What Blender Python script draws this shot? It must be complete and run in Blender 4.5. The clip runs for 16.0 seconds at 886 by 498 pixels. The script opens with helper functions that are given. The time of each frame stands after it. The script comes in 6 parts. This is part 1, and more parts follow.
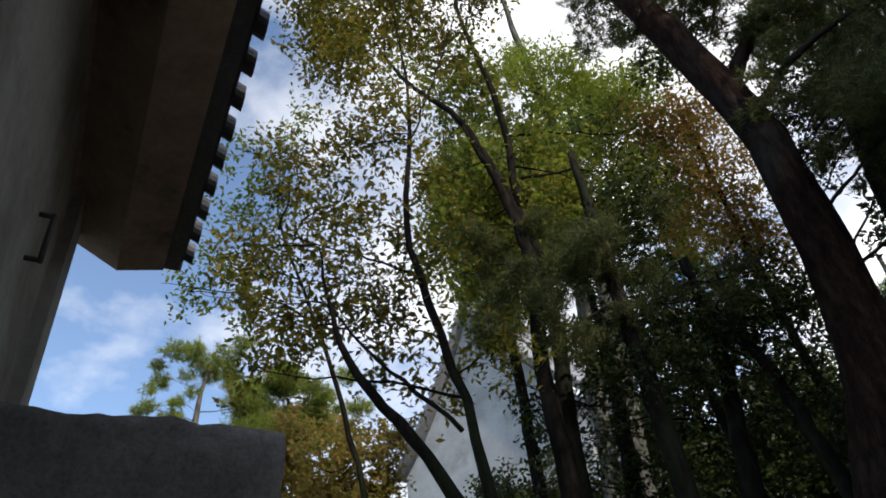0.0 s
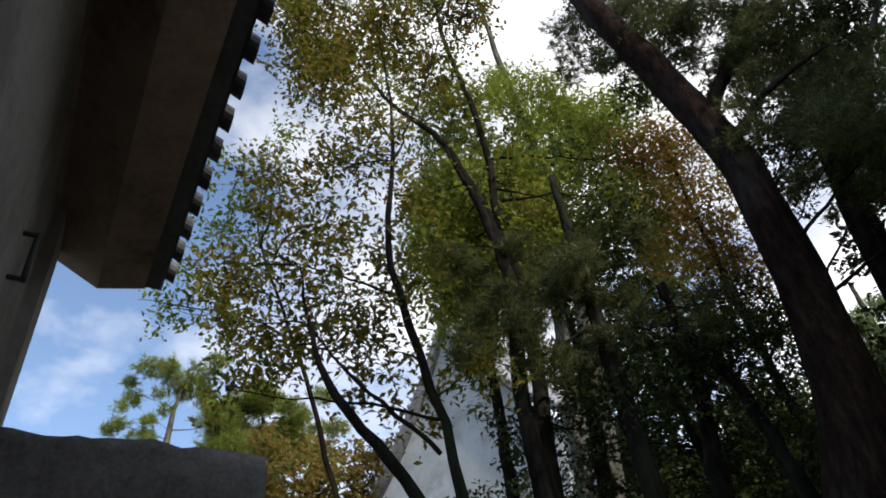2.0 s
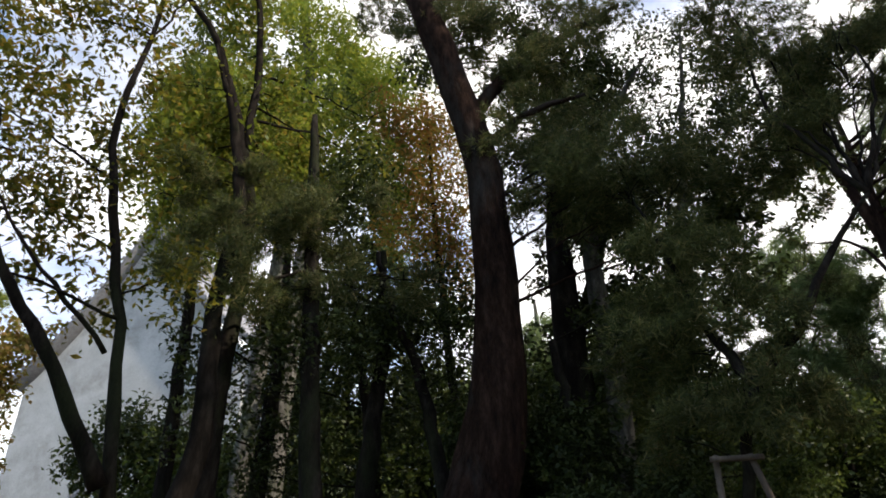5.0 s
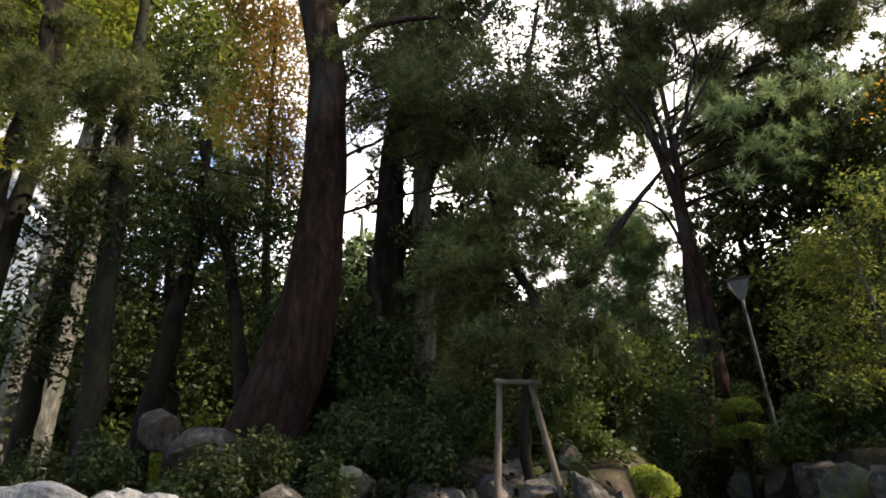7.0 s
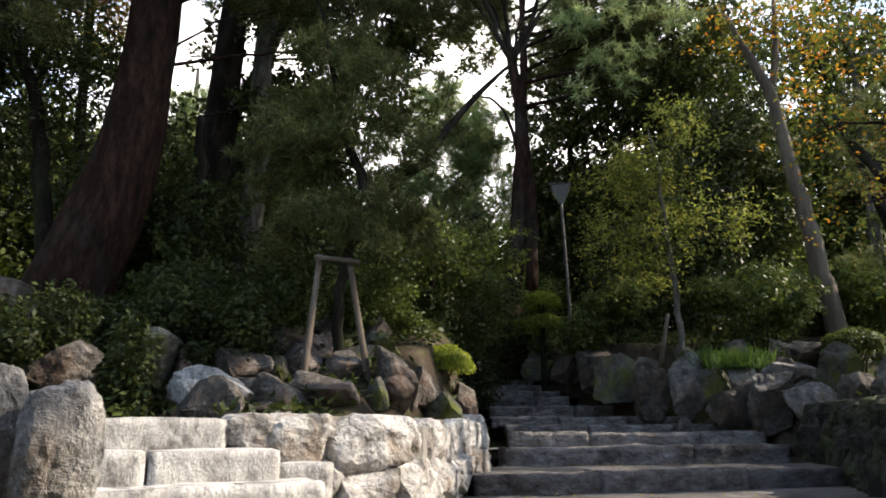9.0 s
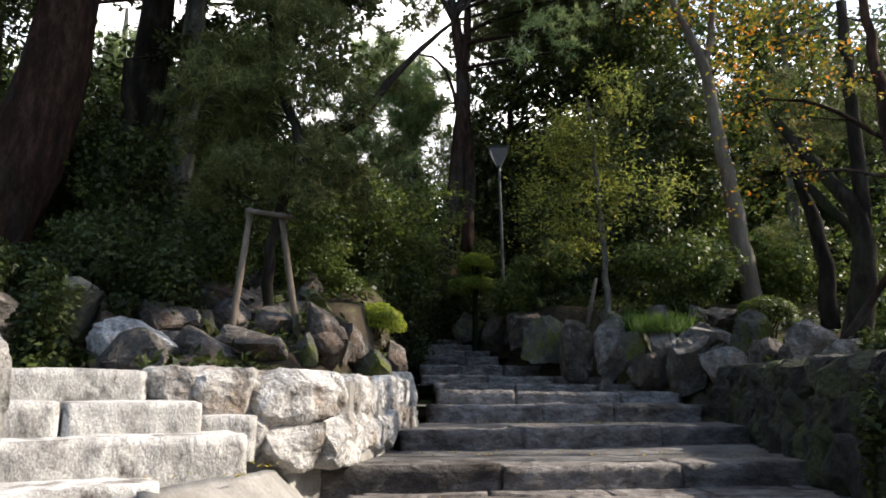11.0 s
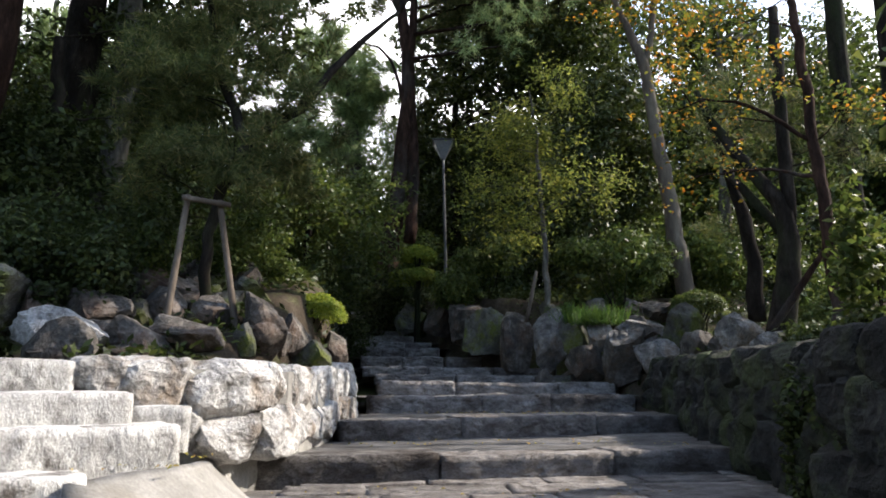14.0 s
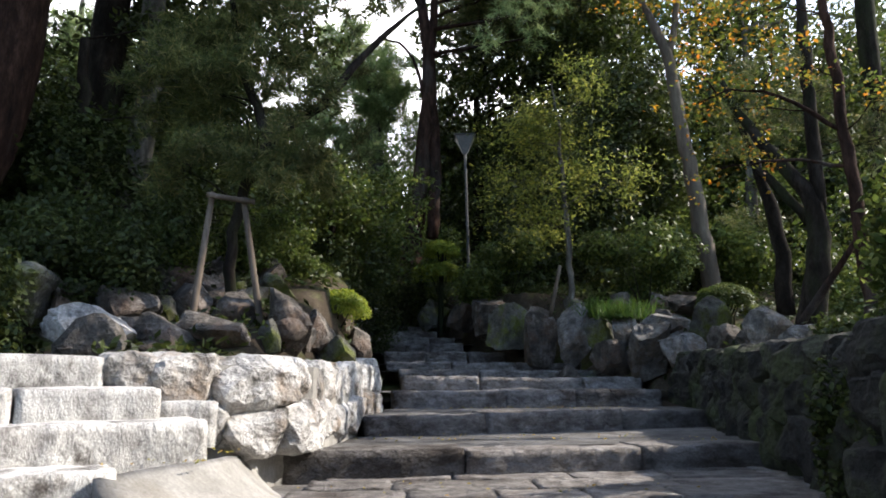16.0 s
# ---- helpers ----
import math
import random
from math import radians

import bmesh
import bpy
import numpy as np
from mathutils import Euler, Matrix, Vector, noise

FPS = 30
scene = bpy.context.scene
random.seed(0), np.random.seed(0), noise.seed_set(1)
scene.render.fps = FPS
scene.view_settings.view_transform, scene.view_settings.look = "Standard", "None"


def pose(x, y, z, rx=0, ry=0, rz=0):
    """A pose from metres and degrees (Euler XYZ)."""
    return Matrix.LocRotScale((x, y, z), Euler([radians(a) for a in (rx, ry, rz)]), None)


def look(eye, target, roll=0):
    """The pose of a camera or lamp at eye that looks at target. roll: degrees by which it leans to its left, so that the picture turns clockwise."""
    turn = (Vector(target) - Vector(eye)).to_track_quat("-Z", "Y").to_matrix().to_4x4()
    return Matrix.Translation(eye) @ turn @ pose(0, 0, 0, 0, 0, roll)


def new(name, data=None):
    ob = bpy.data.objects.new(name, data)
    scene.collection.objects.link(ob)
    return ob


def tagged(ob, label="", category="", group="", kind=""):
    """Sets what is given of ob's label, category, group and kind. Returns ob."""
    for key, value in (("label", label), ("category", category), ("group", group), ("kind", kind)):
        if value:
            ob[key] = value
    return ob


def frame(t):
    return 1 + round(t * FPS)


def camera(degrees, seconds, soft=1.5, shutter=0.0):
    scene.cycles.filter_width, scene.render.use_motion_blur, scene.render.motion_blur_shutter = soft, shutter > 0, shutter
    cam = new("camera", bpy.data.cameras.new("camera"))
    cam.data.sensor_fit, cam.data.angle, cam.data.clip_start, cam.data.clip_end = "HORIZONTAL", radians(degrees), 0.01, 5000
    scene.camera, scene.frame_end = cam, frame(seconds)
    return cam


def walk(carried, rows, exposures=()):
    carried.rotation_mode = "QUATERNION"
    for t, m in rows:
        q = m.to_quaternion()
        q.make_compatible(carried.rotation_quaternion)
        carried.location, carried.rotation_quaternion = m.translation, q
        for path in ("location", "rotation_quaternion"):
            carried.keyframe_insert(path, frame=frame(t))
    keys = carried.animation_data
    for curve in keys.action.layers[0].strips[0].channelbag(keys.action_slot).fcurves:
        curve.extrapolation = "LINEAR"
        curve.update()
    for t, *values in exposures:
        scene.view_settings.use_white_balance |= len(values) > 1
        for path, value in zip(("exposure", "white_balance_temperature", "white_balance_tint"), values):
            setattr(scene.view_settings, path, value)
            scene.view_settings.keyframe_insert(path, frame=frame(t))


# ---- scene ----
cam = camera(64.68, 16.0, soft=1.8)
walk(cam, [
    (0.0, pose(-0.366, 0.026, 0.749, 128.22, 4.99, 70.16)),
    (0.5, pose(-0.362, 0.004, 0.755, 128.65, 5.09, 70.14)),
    (1.0, pose(-0.361, -0.007, 0.765, 129.24, 5.23, 70.23)),
    (1.5, pose(-0.353, -0.008, 0.765, 129.58, 5.14, 69.74)),
    (2.0, pose(-0.339, -0.010, 0.754, 129.63, 5.23, 68.15)),
    (2.5, pose(-0.325, -0.008, 0.748, 128.39, 5.00, 65.04)),
    (3.0, pose(-0.319, -0.008, 0.741, 126.63, 4.91, 60.66)),
    (3.5, pose(-0.308, -0.005, 0.736, 125.51, 4.90, 55.35)),
    (4.0, pose(-0.285, 0.001, 0.721, 124.89, 4.43, 49.89)),
    (4.2, pose(-0.283, -0.000, 0.718, 124.68, 3.97, 47.72)),
    (6.3, pose(-0.233, 0.085, 0.714, 118.32, 2.76, 29.49)),
    (6.5, pose(-0.226, 0.082, 0.716, 117.46, 2.74, 27.98)),
    (7.0, pose(-0.209, 0.074, 0.702, 115.32, 2.20, 23.89)),
    (7.5, pose(-0.169, 0.056, 0.692, 113.03, 1.81, 19.39)),
    (8.0, pose(-0.145, 0.041, 0.697, 109.99, 1.15, 15.24)),
    (8.5, pose(-0.096, 0.012, 0.684, 107.52, 0.47, 12.01)),
    (9.0, pose(-0.060, 0.001, 0.674, 105.15, 0.54, 9.41)),
    (11.5, pose(-0.011, 0.004, 0.654, 101.70, -0.27, 2.65)),
    (12.0, pose(-0.002, 0.005, 0.652, 101.27, -0.20, 1.02)),
    (12.5, pose(0.000, 0.000, 0.650, 100.80, -0.00, 0.00)),
    (13.0, pose(0.004, -0.001, 0.650, 101.02, -0.36, -0.60)),
    (13.5, pose(0.001, -0.003, 0.647, 101.70, 0.09, -1.32)),
    (14.0, pose(-0.002, -0.005, 0.643, 101.29, 0.02, -0.66)),
    (14.5, pose(-0.007, 0.003, 0.644, 100.94, 0.16, 0.06)),
    (15.0, pose(-0.009, 0.011, 0.639, 100.81, 0.15, 0.80)),
    (15.5, pose(-0.007, 0.015, 0.644, 101.11, 0.22, 0.70)),
    (16.0, pose(-0.009, 0.016, 0.641, 100.92, 0.16, 1.23))
], exposures=[(0.0, -0.32, 6550, 11), (4.2, -0.26, 6700, 11), (6.5, 0.95, 7500, 13), (9.0, 0.93, 7250, 13), (16.0, 1.08, 6600, 12)])

# ---- world and sun ----
SUN = Vector((0.92, 0.22, 0.76)).normalized()
world = bpy.data.worlds.new("world")
scene.world = world
world.use_nodes = True
wn, wl = world.node_tree.nodes, world.node_tree.links
wn.clear()
wout = wn.new("ShaderNodeOutputWorld")
wbg = wn.new("ShaderNodeBackground")
sky = wn.new("ShaderNodeTexSky")
sky.sky_type = "NISHITA"
sky.sun_disc = False
sky.sun_elevation = math.asin(SUN.z)
sky.sun_rotation = math.atan2(SUN.x, SUN.y)
sky.air_density, sky.dust_density, sky.ozone_density = 1.0, 0.6, 1.5
wtc = wn.new("ShaderNodeTexCoord")
wmap = wn.new("ShaderNodeMapping")
wmap.inputs["Scale"].default_value = (1.0, 1.0, 1.7)
wmap.inputs["Location"].default_value = (0.35, 0.2, 0.1)
cloud = wn.new("ShaderNodeTexNoise")
cloud.inputs["Scale"].default_value = 2.1
cloud.inputs["Detail"].default_value = 7.0
cloud.inputs["Roughness"].default_value = 0.55
cramp = wn.new("ShaderNodeValToRGB")
cramp.color_ramp.elements[0].position, cramp.color_ramp.elements[1].position = 0.47, 0.66
cmix = wn.new("ShaderNodeMixRGB")
cmix.inputs[2].default_value = (8.4, 8.5, 8.7, 1)
wl.new(wtc.outputs["Generated"], wmap.inputs["Vector"])
wl.new(wmap.outputs["Vector"], cloud.inputs["Vector"])
wsep = wn.new("ShaderNodeSeparateXYZ")
wl.new(wtc.outputs["Generated"], wsep.inputs[0])
wgr = wn.new("ShaderNodeMath")
wgr.operation = "MULTIPLY_ADD"
wgr.inputs[1].default_value = 0.17
wl.new(wsep.outputs["Y"], wgr.inputs[0])
wl.new(cloud.outputs["Fac"], wgr.inputs[2])
wl.new(wgr.outputs[0], cramp.inputs["Fac"])
wl.new(cramp.outputs["Color"], cmix.inputs[0])
wsky = wn.new("ShaderNodeVectorMath")
wsky.operation = "SCALE"
wsky.inputs[3].default_value = 1.45
wl.new(sky.outputs["Color"], wsky.inputs[0])
wl.new(wsky.outputs[0], cmix.inputs[1])
wl.new(cmix.outputs["Color"], wbg.inputs["Color"])
wbg.inputs["Strength"].default_value = 0.2
wl.new(wbg.outputs["Background"], wout.inputs["Surface"])
sun_data = bpy.data.lights.new("sun", "SUN")
sun_data.energy, sun_data.angle, sun_data.color = 5.0, radians(0.6), (1.0, 0.94, 0.85)
sun = new("sun", sun_data)
sun.matrix_world = look(SUN * 60, (0, 0, 0))


# ---- materials ----
def mat_base(name, rough=0.8):
    m = bpy.data.materials.new(name)
    m.use_nodes = True
    b = m.node_tree.nodes["Principled BSDF"]
    b.inputs["Roughness"].default_value = rough
    b.inputs["Specular IOR Level"].default_value = 0.5 if rough < 0.6 else 0.15 if rough < 0.9 else 0.03
    return m, m.node_tree.nodes, m.node_tree.links, b


def ramp_of(n, stops):
    r = n.new("ShaderNodeValToRGB")
    while len(r.color_ramp.elements) < len(stops):
        r.color_ramp.elements.new(0.5)
    for e, (p, c) in zip(r.color_ramp.elements, stops):
        e.position, e.color = p, (*c, 1)
    return r


def noise_node(n, l, scale, detail=6.0, rough=0.6, vec=None):
    t = n.new("ShaderNodeTexNoise")
    t.inputs["Scale"].default_value, t.inputs["Detail"].default_value, t.inputs["Roughness"].default_value = scale, detail, rough
    if vec is None:
        vec = n.new("ShaderNodeTexCoord").outputs["Object"]
    l.new(vec, t.inputs["Vector"])
    return t


def surface(name, stops, scale=3.0, fine=40.0, rough=0.85, bump=0.4, depth=0.02, second=None, second_scale=1.1, second_at=(0.52, 0.66), vary=0.25, stretch=None, cracks=0.0):
    """A mineral or wooden surface: a colour ramp over coarse noise, fine grain, patches of a second colour, relief."""
    m, n, l, b = mat_base(name, rough)
    vec = n.new("ShaderNodeTexCoord").outputs["Object"]
    if stretch:
        mp = n.new("ShaderNodeMapping")
        mp.inputs["Scale"].default_value = stretch
        l.new(vec, mp.inputs["Vector"])
        vec = mp.outputs["Vector"]
    a = noise_node(n, l, scale, 8, 0.65, vec)
    r = ramp_of(n, stops)
    l.new(a.outputs["Fac"], r.inputs["Fac"])
    col = r.outputs["Color"]
    if second:
        s = noise_node(n, l, second_scale, 5, 0.7, vec)
        sr = ramp_of(n, [(second_at[0], (0, 0, 0)), (second_at[1], (1, 1, 1))])
        l.new(s.outputs["Fac"], sr.inputs["Fac"])
        mx = n.new("ShaderNodeMixRGB")
        mx.inputs[2].default_value = (*second, 1)
        l.new(sr.outputs["Color"], mx.inputs[0])
        l.new(col, mx.inputs[1])
        col = mx.outputs["Color"]
    g = noise_node(n, l, fine, 4, 0.7, vec)
    gm = n.new("ShaderNodeMapRange")
    gm.inputs[1].default_value, gm.inputs[2].default_value = 0.3, 0.7
    gm.inputs[3].default_value, gm.inputs[4].default_value = 1 - vary, 1 + vary
    l.new(g.outputs["Fac"], gm.inputs[0])
    info = n.new("ShaderNodeObjectInfo")
    im = n.new("ShaderNodeMapRange")
    im.inputs[3].default_value, im.inputs[4].default_value = 1 - vary * 0.8, 1 + vary * 0.8
    l.new(info.outputs["Random"], im.inputs[0])
    mul = n.new("ShaderNodeMath")
    mul.operation = "MULTIPLY"
    l.new(gm.outputs[0], mul.inputs[0])
    l.new(im.outputs[0], mul.inputs[1])
    vm = n.new("ShaderNodeVectorMath")
    vm.operation = "SCALE"
    l.new(col, vm.inputs[0])
    l.new(mul.outputs[0], vm.inputs[3])
    l.new(vm.outputs[0], b.inputs["Base Color"])
    add = n.new("ShaderNodeMath")
    add.operation = "MULTIPLY_ADD"
    add.inputs[1].default_value = 0.35
    l.new(g.outputs["Fac"], add.inputs[0])
    l.new(a.outputs["Fac"], add.inputs[2])
    height = add.outputs[0]
    if cracks:
        warp = n.new("ShaderNodeVectorMath")
        warp.operation = "MULTIPLY_ADD"
        warp.inputs[1].default_value = (0.25, 0.25, 0.25)
        l.new(a.outputs["Color"], warp.inputs[0])
        l.new(vec, warp.inputs[2])
        vo = n.new("ShaderNodeTexVoronoi")
        vo.feature = "F1"
        vo.inputs["Scale"].default_value = cracks
        l.new(warp.outputs[0], vo.inputs["Vector"])
        cm = n.new("ShaderNodeMath")
        cm.operation = "MULTIPLY_ADD"
        cm.inputs[1].default_value = -0.9
        l.new(vo.outputs["Distance"], cm.inputs[0])
        l.new(height, cm.inputs[2])
        height = cm.outputs[0]
    bp = n.new("ShaderNodeBump")
    bp.inputs["Strength"].default_value, bp.inputs["Distance"].default_value = bump, depth
    l.new(height, bp.inputs["Height"])
    l.new(bp.outputs["Normal"], b.inputs["Normal"])
    return m


def leaf_mat(name, stops, through_light=0.4, rough=0.45):
    """Thin leaves: colour by leaf, some light comes through."""
    m, n, l, b = mat_base(name, rough)
    b.inputs["Specular IOR Level"].default_value = 0.22
    g = n.new("ShaderNodeNewGeometry")
    r = ramp_of(n, stops)
    l.new(g.outputs["Random Per Island"], r.inputs["Fac"])
    big = noise_node(n, l, 0.9, 3, 0.6)
    mr = n.new("ShaderNodeMapRange")
    mr.inputs[1].default_value, mr.inputs[2].default_value, mr.inputs[3].default_value, mr.inputs[4].default_value = 0.3, 0.7, 0.7, 1.3
    l.new(big.outputs["Fac"], mr.inputs[0])
    vm = n.new("ShaderNodeVectorMath")
    vm.operation = "SCALE"
    l.new(r.outputs["Color"], vm.inputs[0])
    l.new(mr.outputs[0], vm.inputs[3])
    l.new(vm.outputs[0], b.inputs["Base Color"])
    tr = n.new("ShaderNodeBsdfTranslucent")
    hs = n.new("ShaderNodeHueSaturation")
    hs.inputs["Saturation"].default_value, hs.inputs["Value"].default_value, hs.inputs["Hue"].default_value = 1.0, 1.35, 0.495
    l.new(vm.outputs[0], hs.inputs["Color"])
    l.new(hs.outputs["Color"], tr.inputs["Color"])
    mx = n.new("ShaderNodeMixShader")
    mx.inputs[0].default_value = through_light
    l.new(b.outputs["BSDF"], mx.inputs[1])
    l.new(tr.outputs["BSDF"], mx.inputs[2])
    l.new(mx.outputs["Shader"], n["Material Output"].inputs["Surface"])
    return m


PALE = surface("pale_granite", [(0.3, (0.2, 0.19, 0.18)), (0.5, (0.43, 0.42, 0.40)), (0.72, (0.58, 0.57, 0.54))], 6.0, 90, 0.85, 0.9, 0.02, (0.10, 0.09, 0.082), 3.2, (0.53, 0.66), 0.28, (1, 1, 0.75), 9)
STEP = surface("step_stone", [(0.3, (0.075, 0.067, 0.060)), (0.5, (0.175, 0.16, 0.147)), (0.75, (0.30, 0.28, 0.258))], 5.0, 70, 0.85, 1.0, 0.03, (0.07, 0.058, 0.05), 1.9, (0.48, 0.66), 0.4, (1, 1, 1.6), 10)
ROCK = surface("garden_rock", [(0.32, (0.024, 0.022, 0.02)), (0.5, (0.085, 0.075, 0.064)), (0.70, (0.26, 0.235, 0.21))], 4.0, 36, 0.85, 1.0, 0.05, (0.085, 0.058, 0.042), 1.5, (0.5, 0.64), 0.4, None, 5)
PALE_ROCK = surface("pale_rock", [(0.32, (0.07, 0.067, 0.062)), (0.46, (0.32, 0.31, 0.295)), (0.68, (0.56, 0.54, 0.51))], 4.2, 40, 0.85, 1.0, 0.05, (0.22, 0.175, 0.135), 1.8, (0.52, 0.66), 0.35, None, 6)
# Lighter copy of the garden rock; the sun on it is in the colour.
SUNLIT_ROCK = surface("sunlit_grey_rock", [(0.32, (0.04, 0.038, 0.035)), (0.5, (0.17, 0.16, 0.15)), (0.70, (0.40, 0.38, 0.355))], 4.5, 40, 0.75, 1.0, 0.05, (0.12, 0.09, 0.065), 1.7, (0.5, 0.64), 0.4, None, 6)
MOSSY = surface("mossy_rock", [(0.3, (0.04, 0.038, 0.032)), (0.5, (0.09, 0.087, 0.075)), (0.72, (0.18, 0.175, 0.15))], 3.6, 44, 0.95, 1.0, 0.04, (0.085, 0.095, 0.025), 2.2, (0.47, 0.62), 0.4, None, 5)
# Right wall stone with green patches, base colour darkened to stand for shade.
SHADE_STONE = surface("shade_darkened_stone", [(0.3, (0.010, 0.010, 0.009)), (0.5, (0.026, 0.025, 0.023)), (0.72, (0.065, 0.062, 0.057))], 3.6, 44, 0.8, 1.0, 0.04, (0.035, 0.042, 0.018), 1.8, (0.47, 0.62), 0.4, None, 5)
AGED_STONE = surface("aged_wall_stone", [(0.3, (0.10, 0.097, 0.09)), (0.55, (0.17, 0.165, 0.155)), (0.75, (0.24, 0.23, 0.22))], 2.5, 60, 0.9, 0.5, 0.015, (0.07, 0.065, 0.06), 1.2, (0.52, 0.7), 0.25)
AGED_PLASTER = surface("aged_plaster", [(0.3, (0.28, 0.27, 0.24)), (0.6, (0.38, 0.36, 0.33)), (0.8, (0.44, 0.42, 0.385))], 1.2, 25, 0.9, 0.2, 0.006, (0.15, 0.135, 0.115), 0.7, (0.5, 0.7), 0.1)
# Soffit plaster: brown with near-black patches.
BROWN_PLASTER = surface("brown_plaster", [(0.3, (0.26, 0.19, 0.15)), (0.6, (0.42, 0.32, 0.25)), (0.8, (0.5, 0.4, 0.32))], 1.6, 25, 0.9, 0.2, 0.008, (0.05, 0.042, 0.035), 1.0, (0.5, 0.7), 0.15)
SOIL = surface("soil", [(0.3, (0.018, 0.014, 0.010)), (0.55, (0.042, 0.033, 0.024)), (0.75, (0.085, 0.07, 0.05))], 1.5, 30, 0.95, 0.8, 0.03, (0.05, 0.06, 0.02), 0.6, (0.5, 0.65), 0.4)
PAVE = surface("trodden_path", [(0.3, (0.055, 0.051, 0.048)), (0.5, (0.12, 0.114, 0.108)), (0.72, (0.23, 0.22, 0.21))], 3.5, 60, 0.8, 0.9, 0.02, (0.065, 0.06, 0.055), 1.6, (0.5, 0.64), 0.4, None, 4)
CONCRETE = surface("worn_concrete", [(0.3, (0.15, 0.14, 0.125)), (0.55, (0.26, 0.25, 0.23)), (0.75, (0.36, 0.35, 0.325))], 2.5, 60, 0.9, 0.35, 0.01, (0.2, 0.18, 0.15), 1.2, (0.55, 0.75), 0.2)
TILE = surface("roof_tile", [(0.3, (0.05, 0.052, 0.056)), (0.6, (0.10, 0.102, 0.108)), (0.8, (0.16, 0.16, 0.165))], 4, 40, 0.55, 0.3, 0.006, None, 1, (0.5, 0.6), 0.25)
# Castle roofs: a paler grey than the gatehouse tile.
FAR_TILE = surface("pale_roof_tile", [(0.3, (0.16, 0.16, 0.17)), (0.6, (0.26, 0.26, 0.27)), (0.8, (0.34, 0.34, 0.35))], 2, 20, 0.6, 0.3, 0.01, None, 1, (0.5, 0.6), 0.2)
CASTLE_PLASTER = surface("castle_plaster", [(0.3, (0.38, 0.38, 0.37)), (0.6, (0.5, 0.5, 0.49)), (0.8, (0.56, 0.56, 0.55))], 0.4, 9, 0.9, 0.15, 0.02, (0.3, 0.29, 0.27), 0.25, (0.5, 0.7), 0.1)
BARK = surface("pine_bark", [(0.3, (0.010, 0.007, 0.006)), (0.5, (0.028, 0.016, 0.012)), (0.75, (0.066, 0.038, 0.028))], 9, 50, 0.95, 1.0, 0.04, (0.05, 0.045, 0.04), 1.4, (0.5, 0.7), 0.3, (1, 1, 0.3))
GREY_BARK = surface("grey_bark", [(0.3, (0.035, 0.032, 0.027)), (0.5, (0.085, 0.078, 0.066)), (0.75, (0.2, 0.19, 0.165))], 8, 50, 0.9, 0.7, 0.02, (0.06, 0.07, 0.04), 1.2, (0.5, 0.68), 0.3, (1, 1, 0.35))
DARK_BARK = surface("dark_bark", [(0.3, (0.006, 0.005, 0.004)), (0.5, (0.015, 0.012, 0.010)), (0.75, (0.040, 0.033, 0.027))], 8, 50, 0.95, 0.8, 0.02, (0.022, 0.025, 0.013), 1.3, (0.5, 0.66), 0.3, (1, 1, 0.35))
POLE = surface("weathered_pole", [(0.3, (0.045, 0.034, 0.025)), (0.55, (0.09, 0.07, 0.053)), (0.75, (0.17, 0.135, 0.105))], 6, 60, 0.85, 0.4, 0.006, (0.14, 0.12, 0.09), 2, (0.5, 0.7), 0.2, (1, 1, 0.15))
IRON = surface("black_iron", [(0.3, (0.02, 0.02, 0.02)), (0.7, (0.05, 0.048, 0.045))], 8, 60, 0.55, 0.2, 0.003)
LAMP_METAL = surface("lamp_metal", [(0.3, (0.02, 0.02, 0.02)), (0.7, (0.045, 0.045, 0.044))], 6, 60, 0.45, 0.1, 0.002)
LAMP_GLASS = surface("frosted_lamp_panel", [(0.3, (0.10, 0.105, 0.11)), (0.7, (0.17, 0.175, 0.18))], 3, 40, 0.3, 0.05, 0.001)

L_YELLOWGREEN = leaf_mat("leaf_yellow_green", [(0.0, (0.065, 0.095, 0.012)), (0.5, (0.14, 0.17, 0.022)), (0.85, (0.22, 0.22, 0.03)), (1.0, (0.24, 0.17, 0.03))], 0.5, 0.5)
L_GREEN = leaf_mat("leaf_green", [(0.0, (0.034, 0.056, 0.012)), (0.6, (0.068, 0.096, 0.02)), (1.0, (0.13, 0.15, 0.035))], 0.4, 0.45)
L_DARK = leaf_mat("leaf_dark_glossy", [(0.0, (0.016, 0.026, 0.006)), (0.6, (0.032, 0.046, 0.010)), (1.0, (0.065, 0.08, 0.018))], 0.28, 0.5)
L_BRIGHT = leaf_mat("leaf_bright", [(0.0, (0.09, 0.14, 0.018)), (0.6, (0.17, 0.21, 0.026)), (1.0, (0.25, 0.26, 0.035))], 0.5, 0.5)
L_RED = leaf_mat("leaf_russet", [(0.0, (0.09, 0.11, 0.018)), (0.4, (0.19, 0.15, 0.024)), (0.75, (0.24, 0.11, 0.03)), (1.0, (0.30, 0.18, 0.03))], 0.5, 0.5)
L_ORANGE = leaf_mat("leaf_orange", [(0.0, (0.055, 0.085, 0.016)), (0.5, (0.12, 0.12, 0.02)), (0.75, (0.33, 0.20, 0.016)), (1.0, (0.33, 0.115, 0.016))], 0.5, 0.5)
L_PINE = leaf_mat("needle_green", [(0.0, (0.034, 0.050, 0.014)), (0.6, (0.078, 0.095, 0.027)), (0.9, (0.15, 0.15, 0.05)), (1.0, (0.26, 0.20, 0.09))], 0.35, 0.55)
# Brighter copies of the needle green, with sunlight put into the colour.
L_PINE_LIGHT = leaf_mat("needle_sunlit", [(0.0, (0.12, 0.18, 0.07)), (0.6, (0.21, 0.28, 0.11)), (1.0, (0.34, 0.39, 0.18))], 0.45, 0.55)
